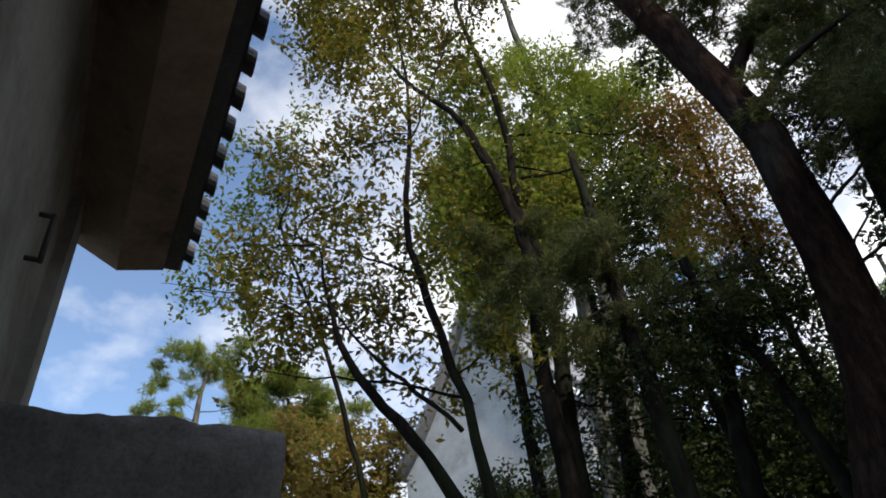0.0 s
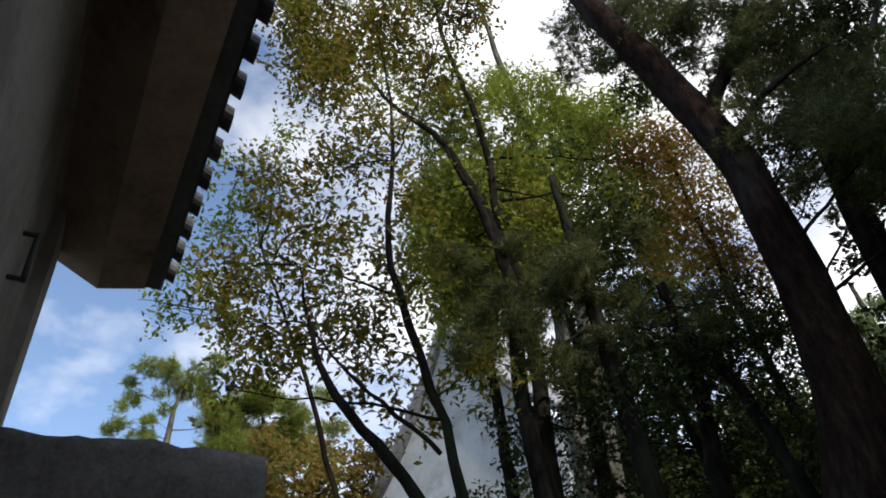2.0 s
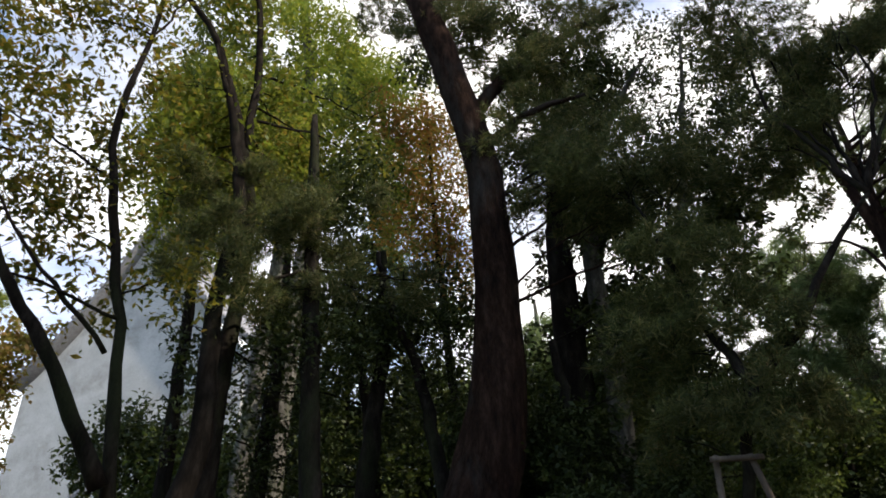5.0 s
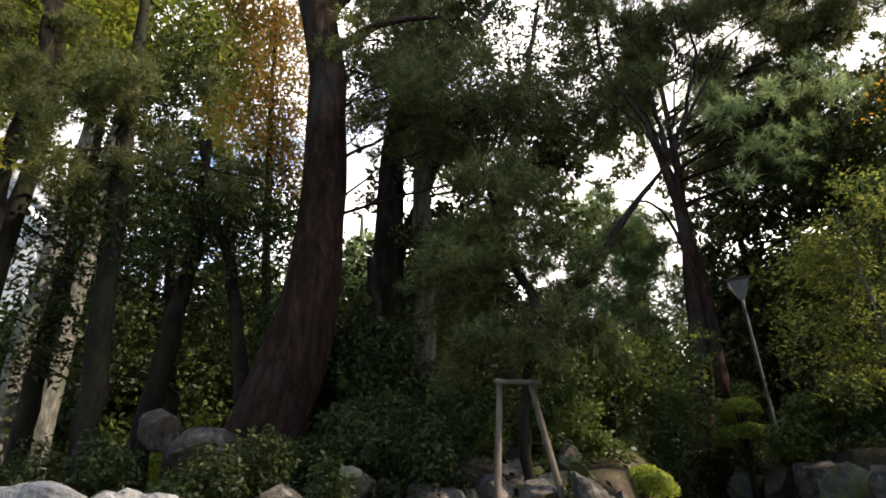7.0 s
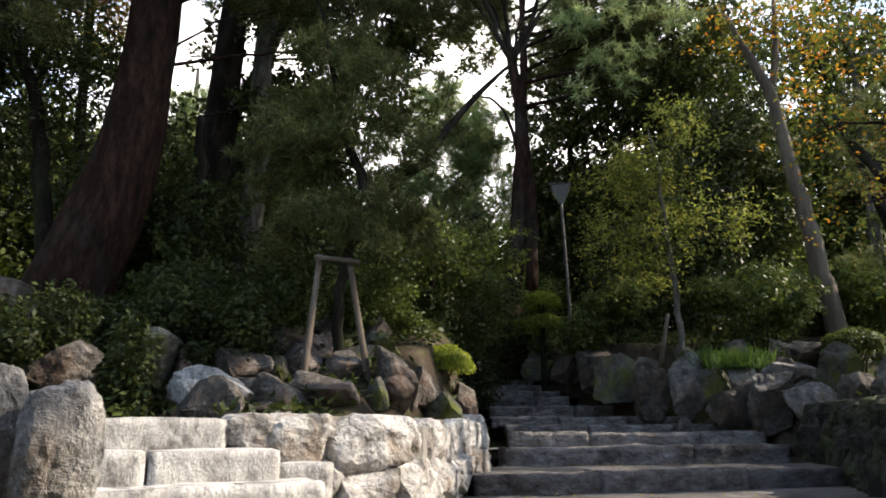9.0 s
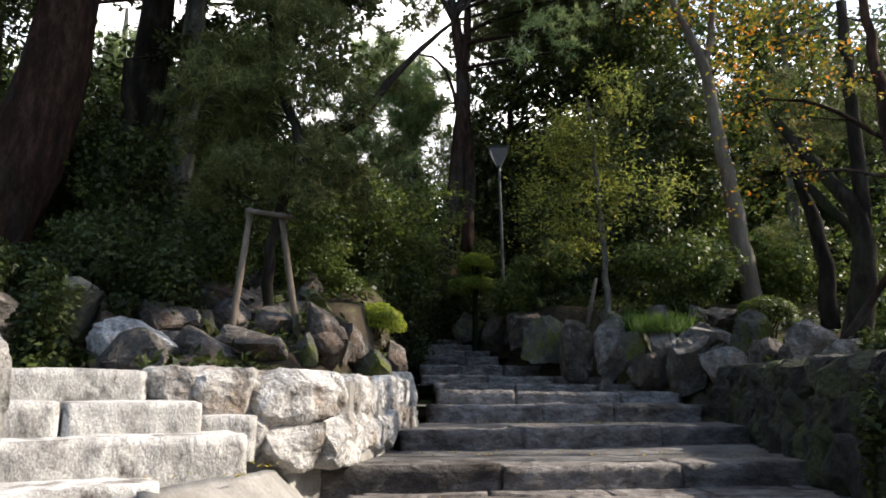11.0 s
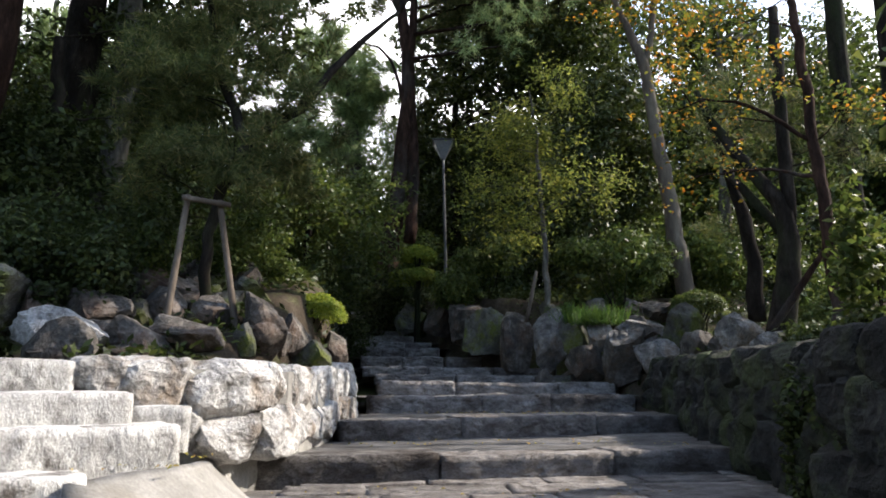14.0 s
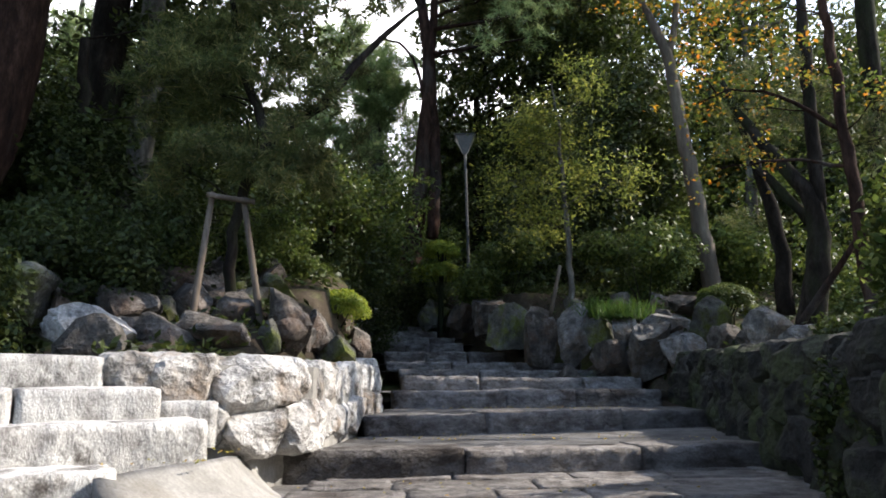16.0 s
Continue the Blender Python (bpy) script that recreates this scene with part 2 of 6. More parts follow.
L_PINE_SUNNY = leaf_mat("needle_sunlit_yellow_green", [(0.0, (0.08, 0.13, 0.022)), (0.6, (0.21, 0.26, 0.045)), (1.0, (0.36, 0.37, 0.09))], 0.4, 0.55)
L_SAPLING = leaf_mat("leaf_sapling", [(0.0, (0.07, 0.09, 0.02)), (0.6, (0.14, 0.165, 0.035)), (1.0, (0.25, 0.245, 0.05))], 0.5, 0.5)
L_GRASS = leaf_mat("blade_green", [(0.0, (0.03, 0.07, 0.014)), (0.6, (0.06, 0.11, 0.02)), (1.0, (0.10, 0.15, 0.03))], 0.4, 0.5)
L_OLIVE = leaf_mat("leaf_olive", [(0.0, (0.045, 0.056, 0.008)), (0.45, (0.10, 0.10, 0.013)), (0.8, (0.19, 0.16, 0.02)), (1.0, (0.20, 0.12, 0.022))], 0.5, 0.5)
L_MAPLE = leaf_mat("leaf_fading_maple", [(0.0, (0.14, 0.15, 0.03)), (0.5, (0.27, 0.22, 0.05)), (1.0, (0.28, 0.17, 0.065))], 0.5, 0.5)


# ---- mesh helpers ----
def link_mesh(name, me, material, parent=None, label="", smooth=False):
    me.materials.append(material)
    ob = new(name, me)
    if parent is not None:
        ob.parent = parent
        ob.matrix_parent_inverse = Matrix.Translation(-Vector(parent.location))
    if smooth:
        me.polygons.foreach_set("use_smooth", np.ones(len(me.polygons), dtype=bool))
    if label:
        tagged(ob, label)
    return ob


def np_mesh(name, verts, size):
    """A mesh of loose faces, each of `size` corners in turn."""
    verts = np.ascontiguousarray(verts, dtype=np.float32).reshape(-1, 3)
    nv = len(verts)
    nf = nv // size
    me = bpy.data.meshes.new(name)
    me.vertices.add(nv)
    me.vertices.foreach_set("co", verts.ravel())
    me.loops.add(nv)
    me.loops.foreach_set("vertex_index", np.arange(nv, dtype=np.int32))
    me.polygons.add(nf)
    me.polygons.foreach_set("loop_start", np.arange(0, nv, size, dtype=np.int32))
    me.update(calc_edges=True)
    return me


def pyd(name, verts, faces):
    me = bpy.data.meshes.new(name)
    me.from_pydata([tuple(v) for v in verts], [], faces)
    me.update()
    return me


def part(name, bm, material, parent, label="", smooth=False):
    me = bpy.data.meshes.new(name)
    bm.to_mesh(me)
    bm.free()
    return link_mesh(name, me, material, parent, label, smooth)


def thing(name, at, label, category, group="", kind=""):
    e = new(name)
    e.location = at
    e.empty_display_size = 0.1
    return tagged(e, label, category, group, kind)


def tube(points, radii, sides=9, wobble=0.0, rng=None, caps=True):
    """Vertices and faces of a tapered tube through points, resampled smoothly."""
    pts = np.array(points, float)
    rad = np.array(radii, float)
    seg = np.r_[0, np.cumsum(np.linalg.norm(np.diff(pts, axis=0), axis=1))]
    n = max(len(pts), int(min(26, 3 + seg[-1] / 0.22)))
    u = np.linspace(0, seg[-1], n)
    c = np.stack([np.interp(u, seg, pts[:, k]) for k in range(3)], 1)
    for _ in range(2):
        c[1:-1] = (c[:-2] + 2 * c[1:-1] + c[2:]) / 4
    r = np.interp(u, np.linspace(0, seg[-1], len(rad)), rad)
    if wobble and rng is not None:
        c[1:-1] += rng.normal(0, wobble, (n - 2, 3))
    verts, faces = [], []
    t0 = np.gradient(c, axis=0)
    side = np.array([0.31, 0.87, 0.11])
    for i in range(n):
        t = t0[i] / (np.linalg.norm(t0[i]) + 1e-9)
        a = side - t * (side @ t)
        a /= np.linalg.norm(a) + 1e-9
        b = np.cross(t, a)
        for k in range(sides):
            g = 2 * math.pi * k / sides
            lump = 1 + (rng.normal(0, 0.05) if rng is not None else 0)
            verts.append(c[i] + r[i] * lump * (math.cos(g) * a + math.sin(g) * b))
    for i in range(n - 1):
        for k in range(sides):
            k2 = (k + 1) % sides
            faces.append((i * sides + k, i * sides + k2, (i + 1) * sides + k2, (i + 1) * sides + k))
    if caps:
        faces.append(tuple(range(sides - 1, -1, -1)))
        faces.append(tuple((n - 1) * sides + k for k in range(sides)))
    return verts, faces


def tube_part(name, points, radii, material, parent, sides=9, wobble=0.0, rng=None, label=""):
    v, f = tube(points, radii, sides, wobble, rng)
    return link_mesh(name, pyd(name, v, f), material, parent, label, True)


def unit(v):
    return v / (np.linalg.norm(v, axis=-1, keepdims=True) + 1e-9)


def leaf_quads(rng, clumps, cover, size, twig=0.22, leaves=7, up=0.6, slim=0.45, flat=1.0, shell=0.0):
    """Leaves on short twigs scattered through clumps (x, y, z, r): folded four-cornered blades."""
    out = []
    for cx, cy, cz, r in clumps:
        n = max(3, int(cover * math.pi * r * r / (size * size * slim * 0.55) / leaves))
        d = unit(rng.normal(size=(n, 3)))
        rr = r * (rng.random(n) ** (1 / 3) * (1 - shell) + shell * (0.8 + 0.25 * rng.random(n)))
        rr *= 0.72 + 0.5 * np.array([noise.noise(Vector((q[0] * 2.3 + cx, q[1] * 2.3 + cy, q[2] * 2.3 + cz))) + 0.5 for q in d])
        o = np.array([cx, cy, cz]) + d * rr[:, None] * np.array([1, 1, flat])
        td = unit(d + rng.normal(0, 0.7, (n, 3)))
        s = rng.random((n, leaves, 1))
        p = (o[:, None, :] + td[:, None, :] * s * twig * 2 + rng.normal(0, twig * 0.28, (n, leaves, 3))).reshape(-1, 3)
        m = len(p)
        nrm = unit(rng.normal(size=(m, 3)) + np.array([0, 0, up * 2]))
        ax = unit(np.cross(nrm, rng.normal(size=(m, 3))) + np.array([0, 0, -0.25]))
        sd = unit(np.cross(nrm, ax))
        ln = (size * (0.65 + 0.7 * rng.random(m)))[:, None]
        w = ln * slim * 0.5
        fold = nrm * w * 0.5
        out.append(np.stack([p, p + ax * ln * 0.45 + sd * w + fold, p + ax * ln, p + ax * ln * 0.45 - sd * w + fold], 1))
    return np.concatenate(out).reshape(-1, 3)


def needle_tris(rng, clumps, cover, length, width, needles=16, flat=0.6, up=0.5):
    """Pine foliage: tufts of thin needles, each a long triangle, in flattened pads."""
    out = []
    for cx, cy, cz, r in clumps:
        n = max(4, int(cover * math.pi * r * r * flat / (length * width * 0.5 * needles)))
        d = unit(rng.normal(size=(n, 3)))
        rr = r * rng.random(n) ** (1 / 2.6)
        rr *= 0.7 + 0.55 * np.array([noise.noise(Vector((q[0] * 2.6 + cx, q[1] * 2.6 + cy, q[2] * 2.6 + cz))) + 0.5 for q in d])
        o = np.array([cx, cy, cz]) + d * rr[:, None] * np.array([1, 1, flat])
        axis = unit(d * np.array([1, 1, 0.4]) + rng.normal(0, 0.5, (n, 3)) + np.array([0, 0, up]))
        dirs = unit(axis[:, None, :] * 0.75 + unit(rng.normal(size=(n, needles, 3))))
        base = o[:, None, :] + axis[:, None, :] * (rng.random((n, needles, 1)) - 0.5) * length * 0.9
        sd = unit(np.cross(dirs, rng.normal(size=(n, needles, 3)))) * width * 0.5
        ln = length * (0.7 + 0.5 * rng.random((n, needles, 1)))
        out.append(np.stack([base - sd, base + sd, base + dirs * ln], 2).reshape(-1, 3))
    return np.concatenate(out)


def tree(name, label, trunks, clumps, bark, leaf, seed, category="tree", spec=None, pine=None, branches=True, group="", stem_bark=None):
    """trunks: lists of (points, radii); clumps: (x, y, z, r). A branch runs from the nearest trunk to each clump."""
    rng = np.random.default_rng(seed)
    base = trunks[0][0][0]
    low = ground_z(base[0], base[1]) - 0.15
    if base[2] > low:
        base = (base[0], base[1], low)
        trunks = [([base] + list(trunks[0][0]), [trunks[0][1][0] * 1.08] + list(trunks[0][1]))] + list(trunks[1:])
    t = thing(name, base, label, category, group)
    ways = []
    for pts, rad in trunks:
        tube_part("trunk" if not ways else "stem", pts, rad, stem_bark if stem_bark and ways else bark, t, 14 if max(rad) > 0.1 else 8, 0.012, rng)
        a = np.array(pts, float)
        q = np.linspace(0, len(a) - 1, 24)
        ways.append(np.stack([np.interp(q, np.arange(len(a)), a[:, k]) for k in range(3)], 1))
    ways = np.concatenate(ways)
    tv, tf = [], []
    if branches:
        for c in clumps:
            c3 = np.array(c[:3])
            dist = np.linalg.norm(ways - c3, axis=1) + np.maximum(0, ways[:, 2] - c3[2] + 0.2) * 2.0
            s = ways[int(np.argmin(dist))]
            ln = np.linalg.norm(c3 - s)
            if ln < 0.25:
                continue
            mid = s + (c3 - s) * 0.5 + np.array([0, 0, 0.06 * ln]) + rng.normal(0, 0.05 * ln, 3)
            r0 = min(0.045, 0.005 + 0.009 * ln)
            tip = c3 + (c3 - mid) * 0.35
            v, f = tube([s, mid, c3, tip], [r0, r0 * 0.7, r0 * 0.45, r0 * 0.15], 6, 0.015, rng)
            link_mesh("branch", pyd("branch", v, f), bark, t, "", True)
            for k in range(int(3 + c[3] * 4)):
                st = s + (c3 - s) * rng.uniform(0.55, 1.05)
                en = c3 + unit(rng.normal(size=3)) * c[3] * rng.uniform(0.6, 1.0)
                v2, f2 = tube([st, (st + en) / 2 + rng.normal(0, 0.06, 3), en], [r0 * 0.4, r0 * 0.25, 0.003], 5, 0.01, rng)
                o = len(tv)
                tv += v2
                tf += [tuple(i + o for i in q2) for q2 in f2]
        if tv:
            tagged(link_mesh("twig_spray", pyd("twig_spray", tv, tf), bark, t, "", True), kind="stuff")
    sprays = []
    for x, y, z, r in clumps:
        for k in range(5):
            q = rng.normal(0, 0.55, 3) * r
            sprays.append((x + q[0], y + q[1], z + q[2] * 0.8, r * rng.uniform(0.34, 0.62)))
    clumps = sprays
    if pine:
        me = np_mesh("crown", needle_tris(rng, clumps, **pine), 3)
    else:
        me = np_mesh("crown", leaf_quads(rng, clumps, **spec), 4)
    link_mesh("crown", me, leaf, t)
    return t


def boulder(name, at, dims, seed, material, label, category="rock", parent=None, boxy=0, turn=0.0, cuts=9, group="", sub=4, chip=0.95):
    """An angular garden rock: a ball cut by random planes, then roughened."""
    rng = np.random.default_rng(seed)
    bm = bmesh.new()
    bmesh.ops.create_icosphere(bm, subdivisions=sub, radius=1.0)
    planes = [(unit(rng.normal(size=3)), rng.uniform(chip, chip + 0.3) if boxy else rng.uniform(0.42, 0.8)) for _ in range(cuts)]
    off = Vector(rng.uniform(-50, 50, 3))
    rot = Matrix.Rotation(turn, 3, "Z")
    for v in bm.verts:
        p = np.array(v.co)
        if boxy:
            p = p / (np.sum(np.abs(p) ** boxy) ** (1 / boxy))
        for nrm, dd in planes:
            k = p @ nrm - dd
            if k > 0:
                p = p - nrm * k
        q = Vector(p)
        q *= 1 + 0.09 * noise.noise(q * 1.8 + off) + 0.10 * abs(noise.noise(q * 4.0 + off)) - 0.06 * abs(noise.noise(q * 8 + off)) + 0.03 * noise.noise(q * 14 + off)
        g = 0.5 if boxy else 0.66
        v.co = rot @ Vector((q.x * dims[0] * g, q.y * dims[1] * g, q.z * dims[2] * g))
    me = bpy.data.meshes.new(name)
    bm.to_mesh(me)
    bm.free()
    if parent is None:
        ob = link_mesh(name, me, material, None, "", False)
        ob.location = at
        tagged(ob, label, category, group)
    else:
        for v in me.vertices:
            v.co += Vector(at)
        ob = link_mesh(name, me, material, parent, label, False)
    return ob


def block(name, a, b, top, bottom, depth, seed, material, parent, rough=0.02, label="", back=(0, 0)):
    """A hewn stone whose front upper edge runs from a to b (x, y), with chipped, rounded edges."""
    rng = np.random.default_rng(seed)
    a, b = Vector((*a, 0)), Vector((*b, 0))
    u = (b - a).normalized()
    n = Vector((-u.y, u.x, 0))
    ln, hh = (b - a).length, top - bottom
    nx, ny, nz = max(3, int(ln / 0.05)), max(3, int(depth / 0.08)), max(3, int(hh / 0.045))
    bm = bmesh.new()
    off = Vector(rng.uniform(-40, 40, 3))
    grid = {}

    def vert(i, j, k):
        if (i, j, k) not in grid:
            p = a + u * (ln * i / nx) + n * (depth * j / ny) + Vector((0, 0, bottom + hh * k / nz))
            edges = (i in (0, nx)) + (j in (0, ny)) + (k in (0, nz))
            c = a + u * ln / 2 + n * depth / 2 + Vector((0, 0, bottom + hh / 2))
            if edges > 1:
                p += (c - p).normalized() * 0.006 * (edges - 1)
            d = Vector((noise.noise(p * 3 + off), noise.noise(p * 3 + off + Vector((9, 0, 0))), noise.noise(p * 3 + off + Vector((0, 9, 0)))))
            e = Vector((noise.noise(p * 11 + off), noise.noise(p * 11 + off + Vector((7, 0, 0))), noise.noise(p * 11 + off + Vector((0, 7, 0)))))
            p += d * rough * 0.7 + e * rough * 0.45
            if j == 0 and 0 < k:
                p -= n * rough * 0.8 * abs(noise.noise(p * 16 + off))
            grid[(i, j, k)] = bm.verts.new(p)
        return grid[(i, j, k)]

    for i in range(nx):
        for j in range(ny):
            bm.faces.new([vert(i, j, nz), vert(i + 1, j, nz), vert(i + 1, j + 1, nz), vert(i, j + 1, nz)])
    for k in range(nz):
        for i in range(nx):
            bm.faces.new([vert(i, 0, k), vert(i + 1, 0, k), vert(i + 1, 0, k + 1), vert(i, 0, k + 1)])
            bm.faces.new([vert(i + 1, ny, k), vert(i, ny, k), vert(i, ny, k + 1), vert(i + 1, ny, k + 1)])
        for j in range(ny):
            bm.faces.new([vert(0, j + 1, k), vert(0, j, k), vert(0, j, k + 1), vert(0, j + 1, k + 1)])
            bm.faces.new([vert(nx, j, k), vert(nx, j + 1, k), vert(nx, j + 1, k + 1), vert(nx, j, k + 1)])
    return part(name, bm, material, parent, label, True)


def box_bm(x0, x1, y0, y1, z0, z1, bevel=0.0):
    bm = bmesh.new()
    bmesh.ops.create_cube(bm, size=1.0)
    for v in bm.verts:
        v.co = Vector((x0 + (v.co.x + 0.5) * (x1 - x0), y0 + (v.co.y + 0.5) * (y1 - y0), z0 + (v.co.z + 0.5) * (z1 - z0)))
    if bevel:
        bmesh.ops.bevel(bm, geom=bm.edges[:], offset=bevel, segments=2, affect="EDGES")
    return bm


def shrub(name, label, at, dims, seed, leaf, size=0.05, cover=2.5, category="shrub", slim=0.5, clipped=False):
    """A bush: stems and foliage. A clipped one is a single dense dome, a loose one is heaped of uneven sprays."""
    rng = np.random.default_rng(seed)
    t = thing(name, at, label, category)
    at = np.array(at, float)
    dims = np.array(dims, float)
    blobs = [(np.array([0, 0, 0.36]), np.array([0.5, 0.5, 0.58]))]
    if not clipped:
        blobs = []
        for k in range(11):
            c = rng.uniform(-0.42, 0.42, 3)
            c[2] = rng.uniform(0.02, 0.72)
            w = rng.uniform(0.16, 0.32)
            blobs.append((c, np.array([w, w, w * rng.uniform(0.7, 1.1)])))
    out = []
    for c, half in blobs:
        hd = half * dims
        area = 2.6 * math.pi * hd[0] * (hd[1] + hd[2]) * 0.5
        n = int(cover * area / (size * size * slim * 0.55) * (1.0 if clipped else 0.5))
        d = unit(rng.normal(size=(n, 3)))
        if clipped:
            d[:, 2] = np.where(d[:, 2] < -0.3, -d[:, 2], d[:, 2])
        lump = np.array([noise.noise(Vector((q[0] * 2.6 + seed, q[1] * 2.6 + c[0] * 9, q[2] * 2.6 + c[1] * 9))) for q in d])
        rr = (0.9 + (0.16 if clipped else 0.5) * lump) * (1 - (0.3 if clipped else 0.6) * rng.random(n) ** 2)
        p = at + c * dims + d * rr[:, None] * hd
        nrm = unit(d * 0.8 + rng.normal(0, 0.6, (n, 3)) + np.array([0, 0, 0.4]))
        ax = unit(np.cross(nrm, rng.normal(size=(n, 3))))
        sd = np.cross(nrm, ax)
        ln = (size * (0.7 + 0.6 * rng.random(n)))[:, None]
        w = ln * slim * 0.5
        out.append(np.stack([p, p + ax * ln * 0.5 + sd * w + nrm * w * 0.4, p + ax * ln, p + ax * ln * 0.5 - sd * w + nrm * w * 0.4], 1))
    link_mesh("foliage", np_mesh("foliage", np.concatenate(out), 4), leaf, t)
    for k in range(5):
        e = at + np.array([rng.uniform(-0.3, 0.3) * dims[0], rng.uniform(-0.3, 0.3) * dims[1], dims[2] * rng.uniform(0.3, 0.6)])
        tube_part("stem", [at + rng.normal(0, 0.04, 3) - np.array([0, 0, 0.25]), e], [0.018, 0.006], DARK_BARK, t, 5, 0.01, rng)
    return t


# ---- ground ----
def ground_z(x, y):
    stair = np.interp(y, [4.7, 5.6, 7.4, 9.0, 10.2, 11.8, 13.6, 18.4, 22, 45], [-0.10, -0.08, 0.06, 0.30, 0.48, 0.72, 1.12, 2.3, 3.1, 4.2])
    left = np.interp(y, [2.0, 3.6, 5.5, 6.5, 8, 10, 14, 20, 45], [0.7, 0.76, 0.8, 1.15, 1.75, 2.25, 2.75, 3.2, 4.4])
    right = np.interp(y, [2, 8, 9.5, 11.3, 13.2, 18, 45], [0.72, 0.8, 1.15, 1.8, 2.35, 2.9, 4.2])
    xl = np.interp(y, [3.0, 4.2, 5.5, 8, 10, 12, 14, 18.5, 30], [-1.75, -1.55, -1.3, -1.15, -1.2, -1.6, -2.2, -2.8, -3])
    xr = np.interp(y, [2.5, 3.5, 4.5, 8, 10, 11.6, 12.6, 14, 18.5, 30], [2.0, 2.15, 2.35, 2.95, 3.0, 2.4, 1.1, 0.3, -1.2, -1.5])

    def ease(a):
        a = min(1.0, max(0.0, a))
        return a * a * (3 - 2 * a)
    z = stair
    z += (left - stair) * ease((xl - x) / 0.5) * ease((y - 4.1 - (x + 1.97) * 0.93) / 0.3)
    z += (right - stair) * ease((x - xr) / 0.45) * ease((y - 1.0) / 0.5)
    far = math.hypot(x, y)
    if y < 2 and x < -3:
        z += 0.9 * ease((-3.4 - x) / 2.0) * ease((y + 1.5) / 2.0)
    z += 0.05 * noise.noise(Vector((x * 0.9, y * 0.9, 0))) * ease((far - 5) / 4)
    return z - 0.02


steps_out = [45 * 1.35 ** k for k in range(1, 13)]
near_x = list(np.arange(-9, 7.01, 0.2)) + list(np.arange(7.5, 30.1, 1.5))
xs = [-v for v in steps_out[::-1]] + list(np.arange(-44, -9.1, 1.75)) + near_x + [36, 45] + steps_out
ys = [-v for v in steps_out[::-1]] + [-45, -25, -12, -6, -3, -1.5] + list(np.arange(-1, 20.01, 0.2)) + list(np.arange(21, 45, 2.0)) + steps_out
gv = [(x, y, ground_z(x, y)) for y in ys for x in xs]
W = len(xs)
gf = [(j * W + i, j * W + i + 1, (j + 1) * W + i + 1, (j + 1) * W + i) for j in range(len(ys) - 1) for i in range(W - 1)]
ground = link_mesh("ground", pyd("ground", gv, gf), SOIL, None, "", True)
tagged(ground, "dark garden soil rising up the wooded slope", "ground", "", "structure")

# trodden forecourt below the first step
fx = np.arange(-1.5, 2.75, 0.16)
fy = np.arange(-0.1, 5.5, 0.16)
fv = [(x, y, -0.022 + 0.014 * noise.noise(Vector((x * 1.7, y * 1.7, 3)))) for y in fy for x in fx]
ff = [(j * len(fx) + i, j * len(fx) + i + 1, (j + 1) * len(fx) + i + 1, (j + 1) * len(fx) + i) for j in range(len(fy) - 1) for i in range(len(fx) - 1)]
pavement = link_mesh("pavement", pyd("pavement", fv, ff), PAVE, None, "", True)
tagged(pavement, "worn grey paved forecourt at the foot of the steps", "pavement", "", "structure")

prng = np.random.default_rng(19)
y = 2.3
while y < 5.45:
    dep = prng.uniform(0.34, 0.5)
    x = -1.1 + prng.uniform(-0.2, 0.1) + (0.12 if y > 3.9 else 0)
    while x < 2.3:
        w = prng.uniform(0.5, 0.95)
        tilt = 0.16 * (x + 1.1) * 0.5
        block("paving_slab", (x + 0.008, y + tilt), (x + w - 0.008, y + tilt + w * 0.08), 0.006 + prng.uniform(-0.006, 0.008), -0.06, dep - 0.016, 2000 + int(x * 50) + int(y * 700), STEP, pavement, 0.014)
        x += w
    y += dep

# ---- the main stone stairs ----
STEPS = [
    (0.18, (-1.31, 4.88), (2.45, 5.72)), (0.36, (-0.88, 6.55), (2.75, 8.0)), (0.56, (-0.78, 8.5), (2.62, 9.3)),
    (0.73, (-0.78, 9.8), (2.65, 10.4)), (0.85, (-0.9, 10.75), (2.45, 11.15)), (0.99, (-1.2, 11.7), (2.05, 11.85)),
    (1.21, (-1.35, 12.75), (0.85, 12.9)), (1.42, (-1.8, 13.55), (0.1, 13.7)), (1.58, (-1.95, 14.35), (-0.05, 14.45)),
    (1.75, (-2.2, 15.15), (-0.45, 15.2)), (1.93, (-2.35, 15.95), (-0.7, 16.0)), (2.13, (-2.45, 16.75), (-0.95, 16.8)),
    (2.37, (-2.5, 17.55), (-1.2, 17.6)), (2.6, (-2.55, 18.35), (-1.35, 18.4)),
]
stairs = thing("stone_stairs", (0, 4.9, 0), "broad weathered grey stone stairs climbing the wooded slope", "stairs", "", "structure")
srng = np.random.default_rng(4)
